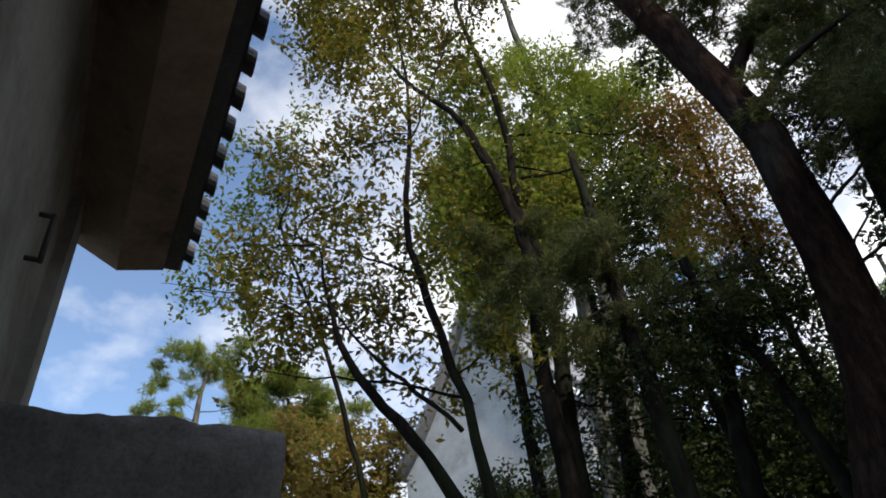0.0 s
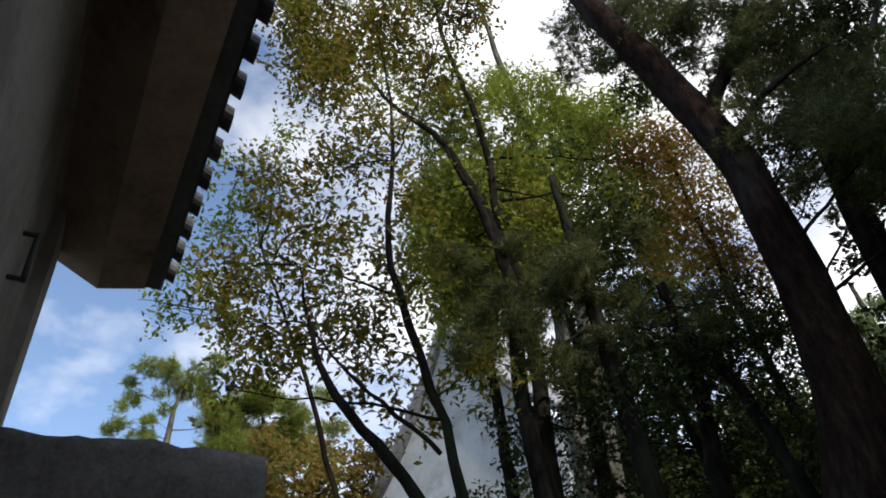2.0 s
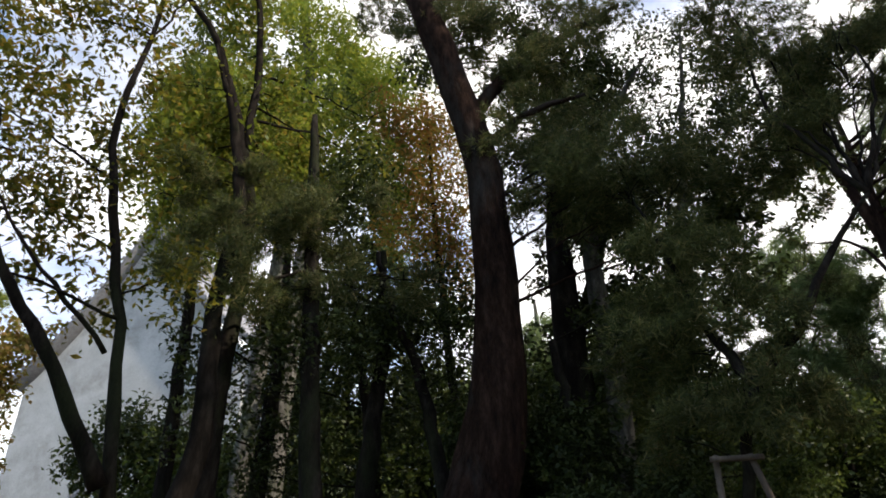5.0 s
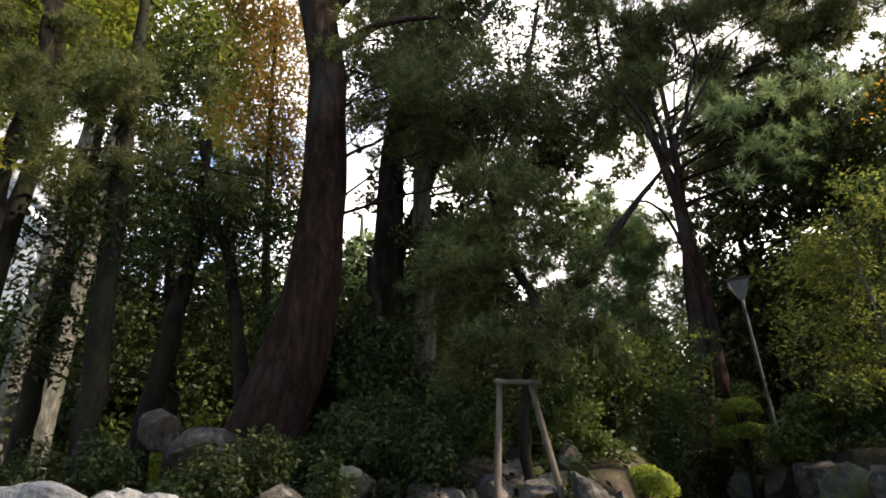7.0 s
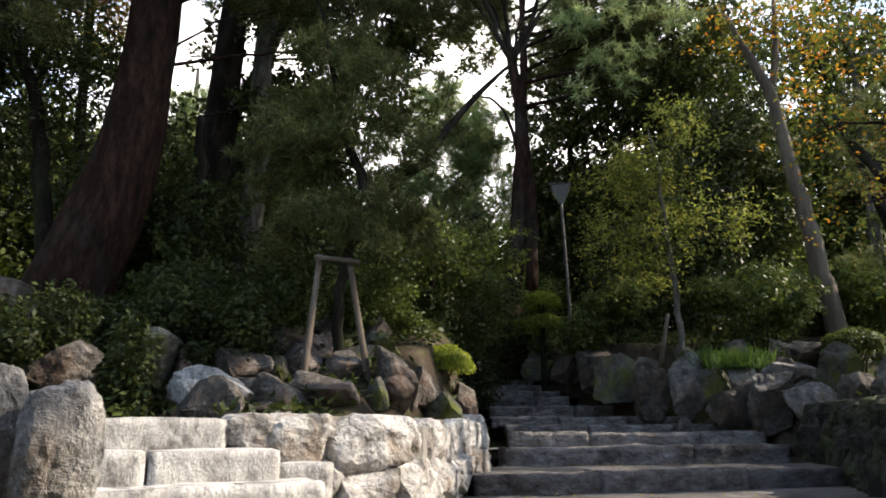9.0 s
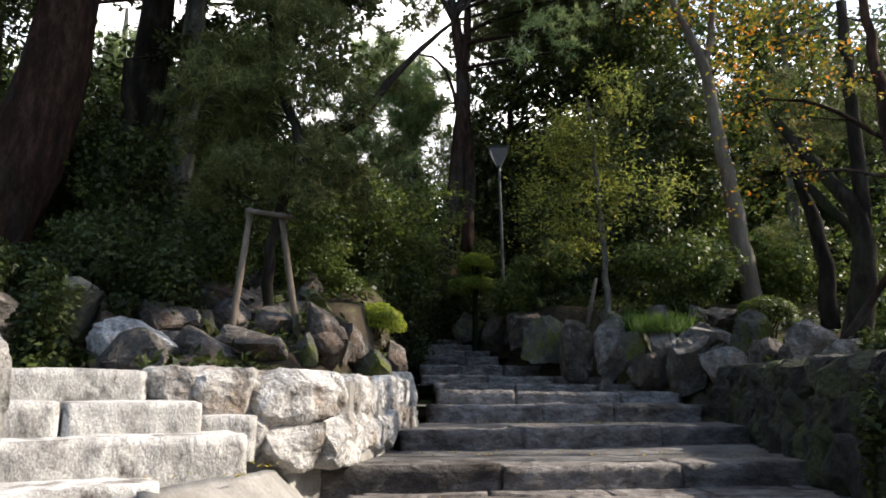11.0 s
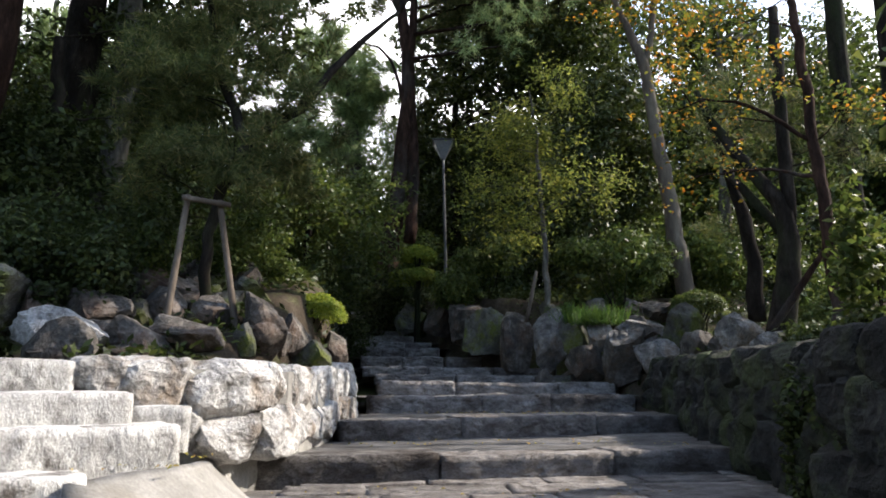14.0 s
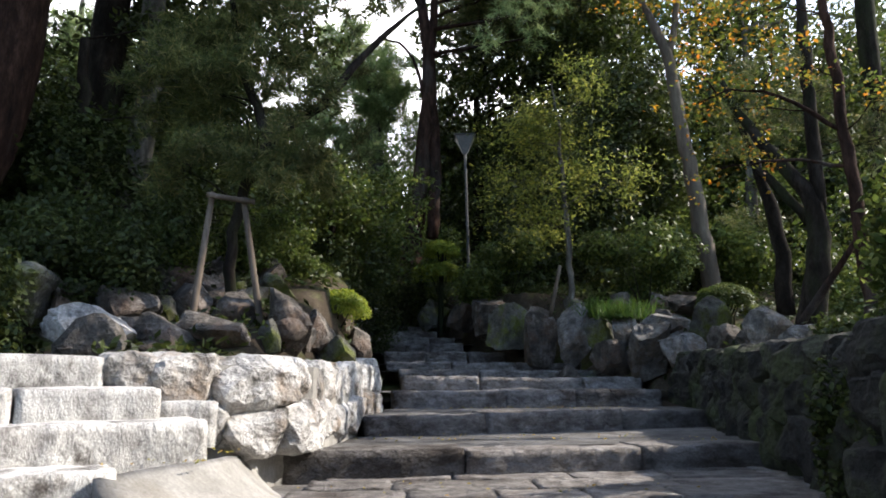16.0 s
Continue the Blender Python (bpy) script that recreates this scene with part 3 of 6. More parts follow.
for k, (z, a, b) in enumerate(STEPS):
    a, b = Vector(a), Vector(b)
    n_st = 3 if k < 6 else (3 if k < 9 else 2)
    cutsx = [0] + sorted((i + srng.uniform(-0.25, 0.25)) / n_st for i in range(1, n_st)) + [1]
    if k == 0:
        cutsx = [0, 0.36, 0.71, 1]
    for i in range(n_st):
        p, q = a.lerp(b, cutsx[i]), a.lerp(b, cutsx[i + 1])
        g = (q - p).normalized() * 0.006
        dz = srng.uniform(-0.012, 0.012)
        block("step_stone", p + g, q - g, z + dz, z - 0.3, 0.42, 100 + k * 10 + i, STEP, stairs, 0.03 if k else 0.018)
    if k < len(STEPS) - 1:
        z2, a2, b2 = STEPS[k + 1]
        a2, b2 = Vector(a2), Vector(b2)
        d = (b - a).normalized()
        nn = Vector((-d.y, d.x)) * 0.3
        A, B = a + nn - d * 0.4, b + nn + d * 0.25
        nx, ny = 26, 12
        tv, tf = [], []
        for j in range(ny + 1):
            for i in range(nx + 1):
                q = A.lerp(B, i / nx).lerp((a2 + nn * 0.3 - d * 0.4).lerp(b2 + nn * 0.3 + d * 0.25, i / nx), j / ny)
                tv.append((q.x, q.y, z - 0.012 + 0.014 * noise.noise(Vector((q.x * 3, q.y * 3, 1)))))
        for j in range(ny):
            for i in range(nx):
                o = j * (nx + 1) + i
                tf.append((o, o + 1, o + nx + 2, o + nx + 1))
        link_mesh("tread", pyd("tread", tv, tf), PAVE, stairs, "", True)

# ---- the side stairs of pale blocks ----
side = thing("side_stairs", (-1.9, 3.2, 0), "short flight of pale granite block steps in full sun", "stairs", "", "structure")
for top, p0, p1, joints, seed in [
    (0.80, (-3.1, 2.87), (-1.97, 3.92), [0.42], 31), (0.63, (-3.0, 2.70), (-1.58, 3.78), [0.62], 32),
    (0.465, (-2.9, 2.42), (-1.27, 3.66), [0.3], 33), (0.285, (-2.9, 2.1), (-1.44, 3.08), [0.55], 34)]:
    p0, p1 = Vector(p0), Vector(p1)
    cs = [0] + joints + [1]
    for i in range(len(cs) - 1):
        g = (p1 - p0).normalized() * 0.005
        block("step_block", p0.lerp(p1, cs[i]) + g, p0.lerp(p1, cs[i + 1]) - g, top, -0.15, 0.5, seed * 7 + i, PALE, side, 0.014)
block("step_block", (-1.62, 3.86), (-1.36, 4.02), 0.55, 0.3, 0.3, 260, PALE, side, 0.014, "small grey infill block")
# smooth concrete slope running from the foot of the blocks to the paving
bm = bmesh.new()
RN = 18
apron = [[None] * (RN + 1) for _ in range(RN + 1)]
for i in range(RN + 1):
    for j in range(RN + 1):
        u, v = i / RN, j / RN
        inner = Vector((-1.52, 3.0, 0.262)).lerp(Vector((-1.27, 3.62, 0.275)), math.sin(v / 0.4 * math.pi / 2)) if v < 0.4 else Vector((-1.27, 3.62, 0.275)).lerp(Vector((-1.4, 4.93, 0.185)), (v - 0.4) / 0.6)
        outer = Vector((-0.7, 2.3, -0.05)) * (1 - v) ** 2 + Vector((-0.55, 4.0, -0.05)) * 2 * v * (1 - v) + Vector((-1.26, 4.87, -0.04)) * v * v
        p = inner.lerp(outer, u)
        p.z = outer.z + (inner.z - outer.z) * (1 - u) ** 2 + 0.012 * noise.noise(p * 4)
        apron[i][j] = bm.verts.new(p)
for i in range(RN):
    for j in range(RN):
        bm.faces.new([apron[i][j], apron[i + 1][j], apron[i + 1][j + 1], apron[i][j + 1]])
ext = bmesh.ops.extrude_face_region(bm, geom=bm.faces[:])
for q in ext["geom"]:
    if isinstance(q, bmesh.types.BMVert):
        q.co.z -= 0.12
bmesh.ops.recalc_face_normals(bm, faces=bm.faces[:])
part("apron", bm, CONCRETE, side, "smooth worn concrete apron", True)


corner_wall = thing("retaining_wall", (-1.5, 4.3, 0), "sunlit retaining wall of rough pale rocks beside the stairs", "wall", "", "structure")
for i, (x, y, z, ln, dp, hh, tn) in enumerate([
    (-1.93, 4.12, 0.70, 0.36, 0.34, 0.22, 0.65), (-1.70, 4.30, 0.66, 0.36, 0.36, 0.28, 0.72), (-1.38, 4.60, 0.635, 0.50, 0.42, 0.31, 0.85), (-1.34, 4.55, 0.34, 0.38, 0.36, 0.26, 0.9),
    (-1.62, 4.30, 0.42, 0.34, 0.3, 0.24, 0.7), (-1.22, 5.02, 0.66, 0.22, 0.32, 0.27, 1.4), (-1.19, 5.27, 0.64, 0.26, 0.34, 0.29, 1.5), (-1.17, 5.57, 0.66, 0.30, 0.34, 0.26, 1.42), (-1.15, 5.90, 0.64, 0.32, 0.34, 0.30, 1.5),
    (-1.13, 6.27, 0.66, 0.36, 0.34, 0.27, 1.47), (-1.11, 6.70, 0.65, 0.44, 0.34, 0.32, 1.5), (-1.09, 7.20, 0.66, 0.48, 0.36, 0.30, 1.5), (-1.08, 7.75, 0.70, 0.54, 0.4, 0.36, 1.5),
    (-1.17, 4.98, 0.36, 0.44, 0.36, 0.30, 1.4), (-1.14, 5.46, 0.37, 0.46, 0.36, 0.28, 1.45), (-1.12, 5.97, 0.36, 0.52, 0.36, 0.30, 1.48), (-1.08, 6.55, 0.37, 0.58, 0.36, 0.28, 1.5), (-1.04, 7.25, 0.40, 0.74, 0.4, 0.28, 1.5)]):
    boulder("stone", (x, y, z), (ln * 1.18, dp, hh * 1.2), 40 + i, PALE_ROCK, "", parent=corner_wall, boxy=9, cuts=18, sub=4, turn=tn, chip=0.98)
# lime mortar core behind and between the rocks
bm = bmesh.new()
core = [bm.verts.new(Vector(q)) for q in ((-1.96, 3.97, -0.1), (-1.34, 4.44, -0.1), (-1.24, 4.86, -0.1), (-1.04, 5.06, -0.1), (-0.9, 8.0, -0.1), (-1.8, 8.0, -0.1), (-2.3, 4.5, -0.1))]
crown_ring = [bm.verts.new(v.co + Vector((0, 0, 0.86))) for v in core]
bm.faces.new(crown_ring)
for k in range(7):
    bm.faces.new([core[k], core[(k + 1) % 7], crown_ring[(k + 1) % 7], crown_ring[k]])
bmesh.ops.recalc_face_normals(bm, faces=bm.faces[:])
part("mortar_core", bm, CONCRETE, corner_wall, "pale lime mortar between the rocks")

# rock bank left of the stairs
for i, (x, y, z, sx, sz) in enumerate([
    (-2.89, 5.48, 1.02, 0.66, 0.42), (-2.42, 5.82, 1.01, 0.58, 0.39), (-2.07, 6.16, 1.02, 0.82, 0.54), (-1.65, 6.70, 1.11, 0.57, 0.73), (-1.50, 7.35, 1.16, 0.53, 0.41),
    (-1.27, 7.49, 0.90, 0.50, 0.42), (-3.00, 7.63, 1.67, 0.81, 0.56), (-2.31, 7.24, 1.47, 0.47, 0.35), (-3.63, 6.45, 1.31, 0.6, 0.4), (-2.06, 7.73, 1.56, 0.69, 0.50),
    (-3.12, 6.49, 1.33, 0.63, 0.42), (-1.27, 9.21, 1.14, 0.44, 0.52), (-3.95, 6.06, 1.42, 0.66, 0.48), (-4.19, 5.40, 1.22, 0.6, 0.45), 
    (-6.54, 6.42, 2.43, 0.52, 0.59), (-5.49, 6.03, 1.91, 0.70, 0.53), ]):
    # Rock 0 is pale stone, standing in for a patch of sun on it.
    boulder("rock", (x, y, z), (sx, sx * 0.9, sz), 300 + i, MOSSY if i in (5, 9, 12) else PALE_ROCK if i == 0 else ROCK,
            "mossy angular garden rock in the shaded bank" if i in (5, 9, 12) else "angular grey-brown garden rock in the bank", turn=i * 1.3, group="rocks of the garden bank", cuts=14)
# rock bank right of the stairs
for i, (x, y, z, sx, sz) in enumerate([
    (1.79, 11.06, 1.28, 0.59, 0.98), (2.17, 10.99, 1.39, 0.48, 0.53), (2.47, 10.72, 1.41, 0.40, 0.52), (2.25, 10.67, 1.03, 0.60, 0.53), (2.72, 10.35, 1.16, 0.78, 0.70), (3.14, 9.91, 1.08, 0.67, 0.52),
    (3.11, 10.55, 1.48, 0.85, 0.51), (3.60, 9.33, 1.13, 0.55, 0.57), (3.82, 8.70, 1.30, 0.53, 0.45), (3.53, 9.89, 1.43, 0.59, 0.61), (3.71, 8.96, 1.17, 0.50, 0.43), (1.40, 11.92, 1.47, 0.77, 0.96), (0.95, 12.56, 1.60, 0.85, 1.01),
    (0.59, 13.49, 1.85, 0.87, 0.87), (0.07, 14.20, 1.97, 0.80, 0.80), (3.91, 8.11, 1.13, 0.59, 0.42), (3.75, 7.07, 1.05, 0.51, 0.34), (-0.49, 15.49, 2.09, 0.75, 0.75), (3.56, 10.83, 1.79, 0.70, 0.35), (1.91, 11.44, 1.85, 0.46, 0.37)]):
    # Seven terrace rocks get the lighter copy to pass for sunlit.
    boulder("rock", (x, y, z), (sx, sx * 0.9, sz), 400 + i, MOSSY if i in (1, 9, 12, 17, 19) else SUNLIT_ROCK if i in (0, 2, 4, 5, 6, 8, 15) else ROCK,
            "moss-grown rock beside the stairs" if i in (1, 9, 12, 17, 19) else "angular grey garden rock edging the terrace", turn=i * 1.1, group="rocks edging the terrace", cuts=14)

# smaller rocks wedged between the large ones
krng = np.random.default_rng(66)
for i in range(70):
    if i < 42:
        x, y = krng.uniform(-3.2, -1.0), krng.uniform(5.2, 9.2)
        if x > -1.35 and y < 8:
            x -= 0.5
        if x > -2.3 and y > 7.3:
            x -= 1.3
    else:
        x, y = krng.uniform(1.2, 4.6), krng.uniform(9.0, 11.9)
        if x < 3.0 and y < 10.6:
            x += 1.6
    w = krng.uniform(0.2, 0.5)
    boulder("rock", (x, y, ground_z(x, y) + w * 0.16), (w, w * 0.9, w * krng.uniform(0.6, 1.1)), 1500 + i, MOSSY if i % 4 == 0 else ROCK, "small angular rock wedged in the planted bank", turn=i * 0.9, group="small bank rocks", cuts=14, sub=3)

# right retaining wall in shade; much of that shade is in the stone colour
rrng = np.random.default_rng(8)
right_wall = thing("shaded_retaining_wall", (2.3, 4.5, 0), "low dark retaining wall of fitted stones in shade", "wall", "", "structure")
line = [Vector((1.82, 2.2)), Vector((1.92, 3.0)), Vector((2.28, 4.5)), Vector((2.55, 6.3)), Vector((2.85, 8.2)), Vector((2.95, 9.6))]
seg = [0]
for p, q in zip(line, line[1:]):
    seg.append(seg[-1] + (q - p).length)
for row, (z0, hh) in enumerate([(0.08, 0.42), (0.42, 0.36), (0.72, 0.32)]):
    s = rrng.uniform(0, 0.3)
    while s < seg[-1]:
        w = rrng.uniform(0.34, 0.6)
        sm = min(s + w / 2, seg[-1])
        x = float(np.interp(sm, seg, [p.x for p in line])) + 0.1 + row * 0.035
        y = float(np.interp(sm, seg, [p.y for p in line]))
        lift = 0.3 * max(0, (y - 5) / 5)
        boulder("stone", (x, y, z0 + lift * (1 - row / 3) + hh / 2 - 0.1), (0.42, w * 1.02, hh * 1.12), 500 + int(s * 100) + row * 37, SHADE_STONE, "", parent=right_wall, cuts=16, sub=4, turn=0.2 + 0.12 * math.sin(s * 9), boxy=6, chip=0.86)
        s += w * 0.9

# pillar stones ending the parapet by the side stairs
for i, (x, y, z, sx, sz) in enumerate([(-1.54, 1.95, 0.63, 0.23, 0.42), (-1.78, 1.95, 0.70, 0.17, 0.41), (-1.98, 2.13, 0.79, 0.21, 0.29), (-2.19, 1.99, 0.83, 0.38, 0.36), (-2.48, 1.81, 0.86, 0.39, 0.37)]):
    boulder("standing_stone", (x, y, z), (sx, sx * 0.8, sz), 600 + i, PALE_ROCK, "pale upright boundary stone beside the block steps", turn=0.6, group="boundary stones", cuts=8, boxy=3.4)

# ---- parapet wall of large stones, close by ----
parapet = thing("parapet_wall", (-2.95, 0, 0), "shaded wall of large smooth grey stones with a dark joint", "wall", "", "structure")
for row, (z0, z1, cutsy) in enumerate([(1.55, 1.90, [0.42, -1.3]), (1.12, 1.53, [0.40, -0.55, -1.3]), (0.6, 1.10, [0.46, -0.2, -1.3]), (-0.1, 0.58, [0.5, -0.6, -1.3])]):
    for i in range(len(cutsy) - 1):
        y0, y1 = cutsy[i], cutsy[i + 1]
        xa, xb = -2.88 - 0.12 * y0, -2.88 - 0.12 * y1
        block("stone", (xb, y1 + 0.006), (xa, y0 - 0.006), z1, z0, 0.55, 700 + row * 5 + i, AGED_STONE, parapet, 0.03)

# ---- the plastered gatehouse wall with tiled eave behind the camera ----
gate = thing("gatehouse", (-3.9, -0.7, 0), "white plastered castle gatehouse wall under a dark tiled eave", "building", "", "structure")
G0 = Vector((-3.93, -0.09))
GD = Vector((2.0, 0.20)).normalized()
GN = Vector((GD.y, -GD.x))
GL = 7.2
EZ = 3.36


def gate_pt(s, back, z):
    p = G0 + GD * s + GN * back
    return Vector((p.x, p.y, z))


def prism(name, profile, s0, s1, material, label=""):
    """A profile of (back, z) drawn out along the eave."""
    bm = bmesh.new()
    rows = [[bm.verts.new(gate_pt(s0 + (s1 - s0) * i / 20, b, z)) for b, z in profile] for i in range(21)]
    m = len(profile)
    for i in range(20):
        for k in range(m):
            bm.faces.new([rows[i][k], rows[i + 1][k], rows[i + 1][(k + 1) % m], rows[i][(k + 1) % m]])
    bm.faces.new(rows[0])
    bm.faces.new(rows[-1][::-1])
    bmesh.ops.recalc_face_normals(bm, faces=bm.faces[:])
    return part(name, bm, material, gate, label)


prism("plaster_wall", [(0.62, -0.1), (0.62, 3.6), (1.0, 3.6), (1.0, -0.1)], 0.12, GL, AGED_PLASTER)
prism("corner_post", [(0.56, -0.1), (0.56, 3.40), (0.63, 3.40), (0.63, -0.1)], 0.10, 0.42, AGED_PLASTER)
prism("soffit", [(0.10, EZ - 0.06), (0.34, EZ - 0.12), (0.60, EZ + 0.03), (0.70, EZ + 0.03), (0.70, EZ + 0.3), (0.10, EZ + 0.02)], 0.0, GL, BROWN_PLASTER)
prism("eave_board", [(0.02, EZ - 0.035), (0.02, EZ + 0.02), (0.13, EZ + 0.05), (0.13, EZ - 0.03)], -0.02, GL, TILE)
prism("roof", [(0.0, EZ + 0.022), (0.0, EZ + 0.055), (1.4, EZ + 0.75), (1.4, EZ + 0.70)], -0.1, GL, TILE)
for k in range(34):
    s = 0.02 + 0.212 * k
    bm = bmesh.new()
    r = 0.062
    sides = 14
    prev = None
    for back, z in [(-0.05, EZ + 0.075), (0.6, EZ + 0.40), (1.4, EZ + 0.80)]:
        c = gate_pt(s, back, z)
        ringv = [bm.verts.new(c + Vector((GD.x, GD.y, 0)) * r * math.cos(2 * math.pi * i / sides) + Vector((0, 0, 1)) * r * math.sin(2 * math.pi * i / sides)) for i in range(sides)]
        if prev:
            for i in range(sides):
                bm.faces.new([prev[i], prev[(i + 1) % sides], ringv[(i + 1) % sides], ringv[i]])
        else:
            inner = [bm.verts.new(c + Vector((GD.x, GD.y, 0)) * r * 0.72 * math.cos(2 * math.pi * i / sides) + Vector((0, 0, 1)) * r * 0.72 * math.sin(2 * math.pi * i / sides)) for i in range(sides)]
            deep = [bm.verts.new(v.co + Vector((-GN.x, -GN.y, 0)) * -0.012) for v in inner]
            for i in range(sides):
                j = (i + 1) % sides
                bm.faces.new([ringv[i], inner[i], inner[j], ringv[j]])
                bm.faces.new([inner[i], deep[i], deep[j], inner[j]])
            bm.faces.new(deep)
        prev = ringv
    bmesh.ops.recalc_face_normals(bm, faces=bm.faces[:])
    part("round_tile", bm, TILE, gate)
# iron pull handle
hb = gate_pt(1.25, 0.60, 2.45)
hv = Vector((-GN.x, -GN.y, 0))
for dz in (0.1, -0.1):
    tube_part("pull_handle", [hb + Vector((0, 0, dz)), hb + hv * 0.05 + Vector((0, 0, dz))], [0.010, 0.010], IRON, gate, 8, 0, None, "black iron handle bracket")
tube_part("pull_handle", [hb + hv * 0.05 + Vector((0, 0, 0.108)), hb + hv * 0.05 + Vector((0, 0, -0.108))], [0.011, 0.011], IRON, gate, 8, 0, None, "black iron pull handle")

# ---- the castle keep far off ----
castle = thing("castle_keep", (-58, 26, 0), "distant white plastered castle keep with grey tiled gables", "castle")


def gable(apex, width, drop, depth, face, wall_down, over=1.1):
    """A gabled storey: face is the direction its gable looks."""
    f = Vector((*face, 0)).normalized()
    s = Vector((-f.y, f.x, 0))
    A = Vector(apex)
    prof = [(t, -drop * (0.62 * abs(t) + 0.38 * (1 - (1 - abs(t)) ** 2))) for t in [k / 12 - 1 for k in range(25)]]
    bm = bmesh.new()
    top = [bm.verts.new(A + s * t * width * 0.93 - f * over + Vector((0, 0, z - 0.5))) for t, z in prof]
    bot = [bm.verts.new(Vector((v.co.x, v.co.y, A.z - drop - wall_down))) for v in top]
    back = [bm.verts.new(v.co - f * depth) for v in bot]
    for i in range(24):
        bm.faces.new([bot[i], bot[i + 1], top[i + 1], top[i]])
    tb = [bm.verts.new(v.co - f * depth) for v in top]
    for a, b2 in ((0, 1), (24, 23)):
        bm.faces.new([bot[a], top[a], tb[a], back[a]])
    part("wall", bm, CASTLE_PLASTER, castle)
    bm = bmesh.new()
    rows = []
    for d in (0, depth):
        for lift in (0.0, -0.55):
            rows.append([bm.verts.new(A + s * t * width - f * d + Vector((0, 0, z + lift))) for t, z in prof])
    for i in range(24):
        bm.faces.new([rows[0][i], rows[0][i + 1], rows[1][i + 1], rows[1][i]])
        bm.faces.new([rows[0][i], rows[2][i], rows[2][i + 1], rows[0][i + 1]])
        bm.faces.new([rows[1][i], rows[1][i + 1], rows[3][i + 1], rows[3][i]])
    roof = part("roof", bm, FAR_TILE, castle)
    n = 26
    v, fc = [], []
    for sg in (-1, 1):
        for k in range(n):
            t = sg * (k + 0.5) / n
            z = -drop * (0.62 * abs(t) + 0.38 * (1 - (1 - abs(t)) ** 2))
            c = A + s * t * width + Vector((0, 0, z + 0.1)) + f * 0.12
            v2, f2 = tube([c, c - f * 1.4], [0.19, 0.19], 8)
            o = len(v)
            v += v2
            fc += [tuple(i + o for i in q) for q in f2]
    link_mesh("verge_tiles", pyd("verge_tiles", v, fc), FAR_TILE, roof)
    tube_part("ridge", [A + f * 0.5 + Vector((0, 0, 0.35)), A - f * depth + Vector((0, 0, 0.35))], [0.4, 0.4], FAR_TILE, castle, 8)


gable((-54.71, 25.30, 40.79), 11.5, 14.5, 16, (0.42, -0.91), 24)
gable((-44.55, 30.96, 26.12), 17, 11.5, 14, (0.42, -0.91), 16)
bm = box_bm(-74, -60, 30, 58, 0, 24, 0)
part("lower_wall", bm, CASTLE_PLASTER, castle)


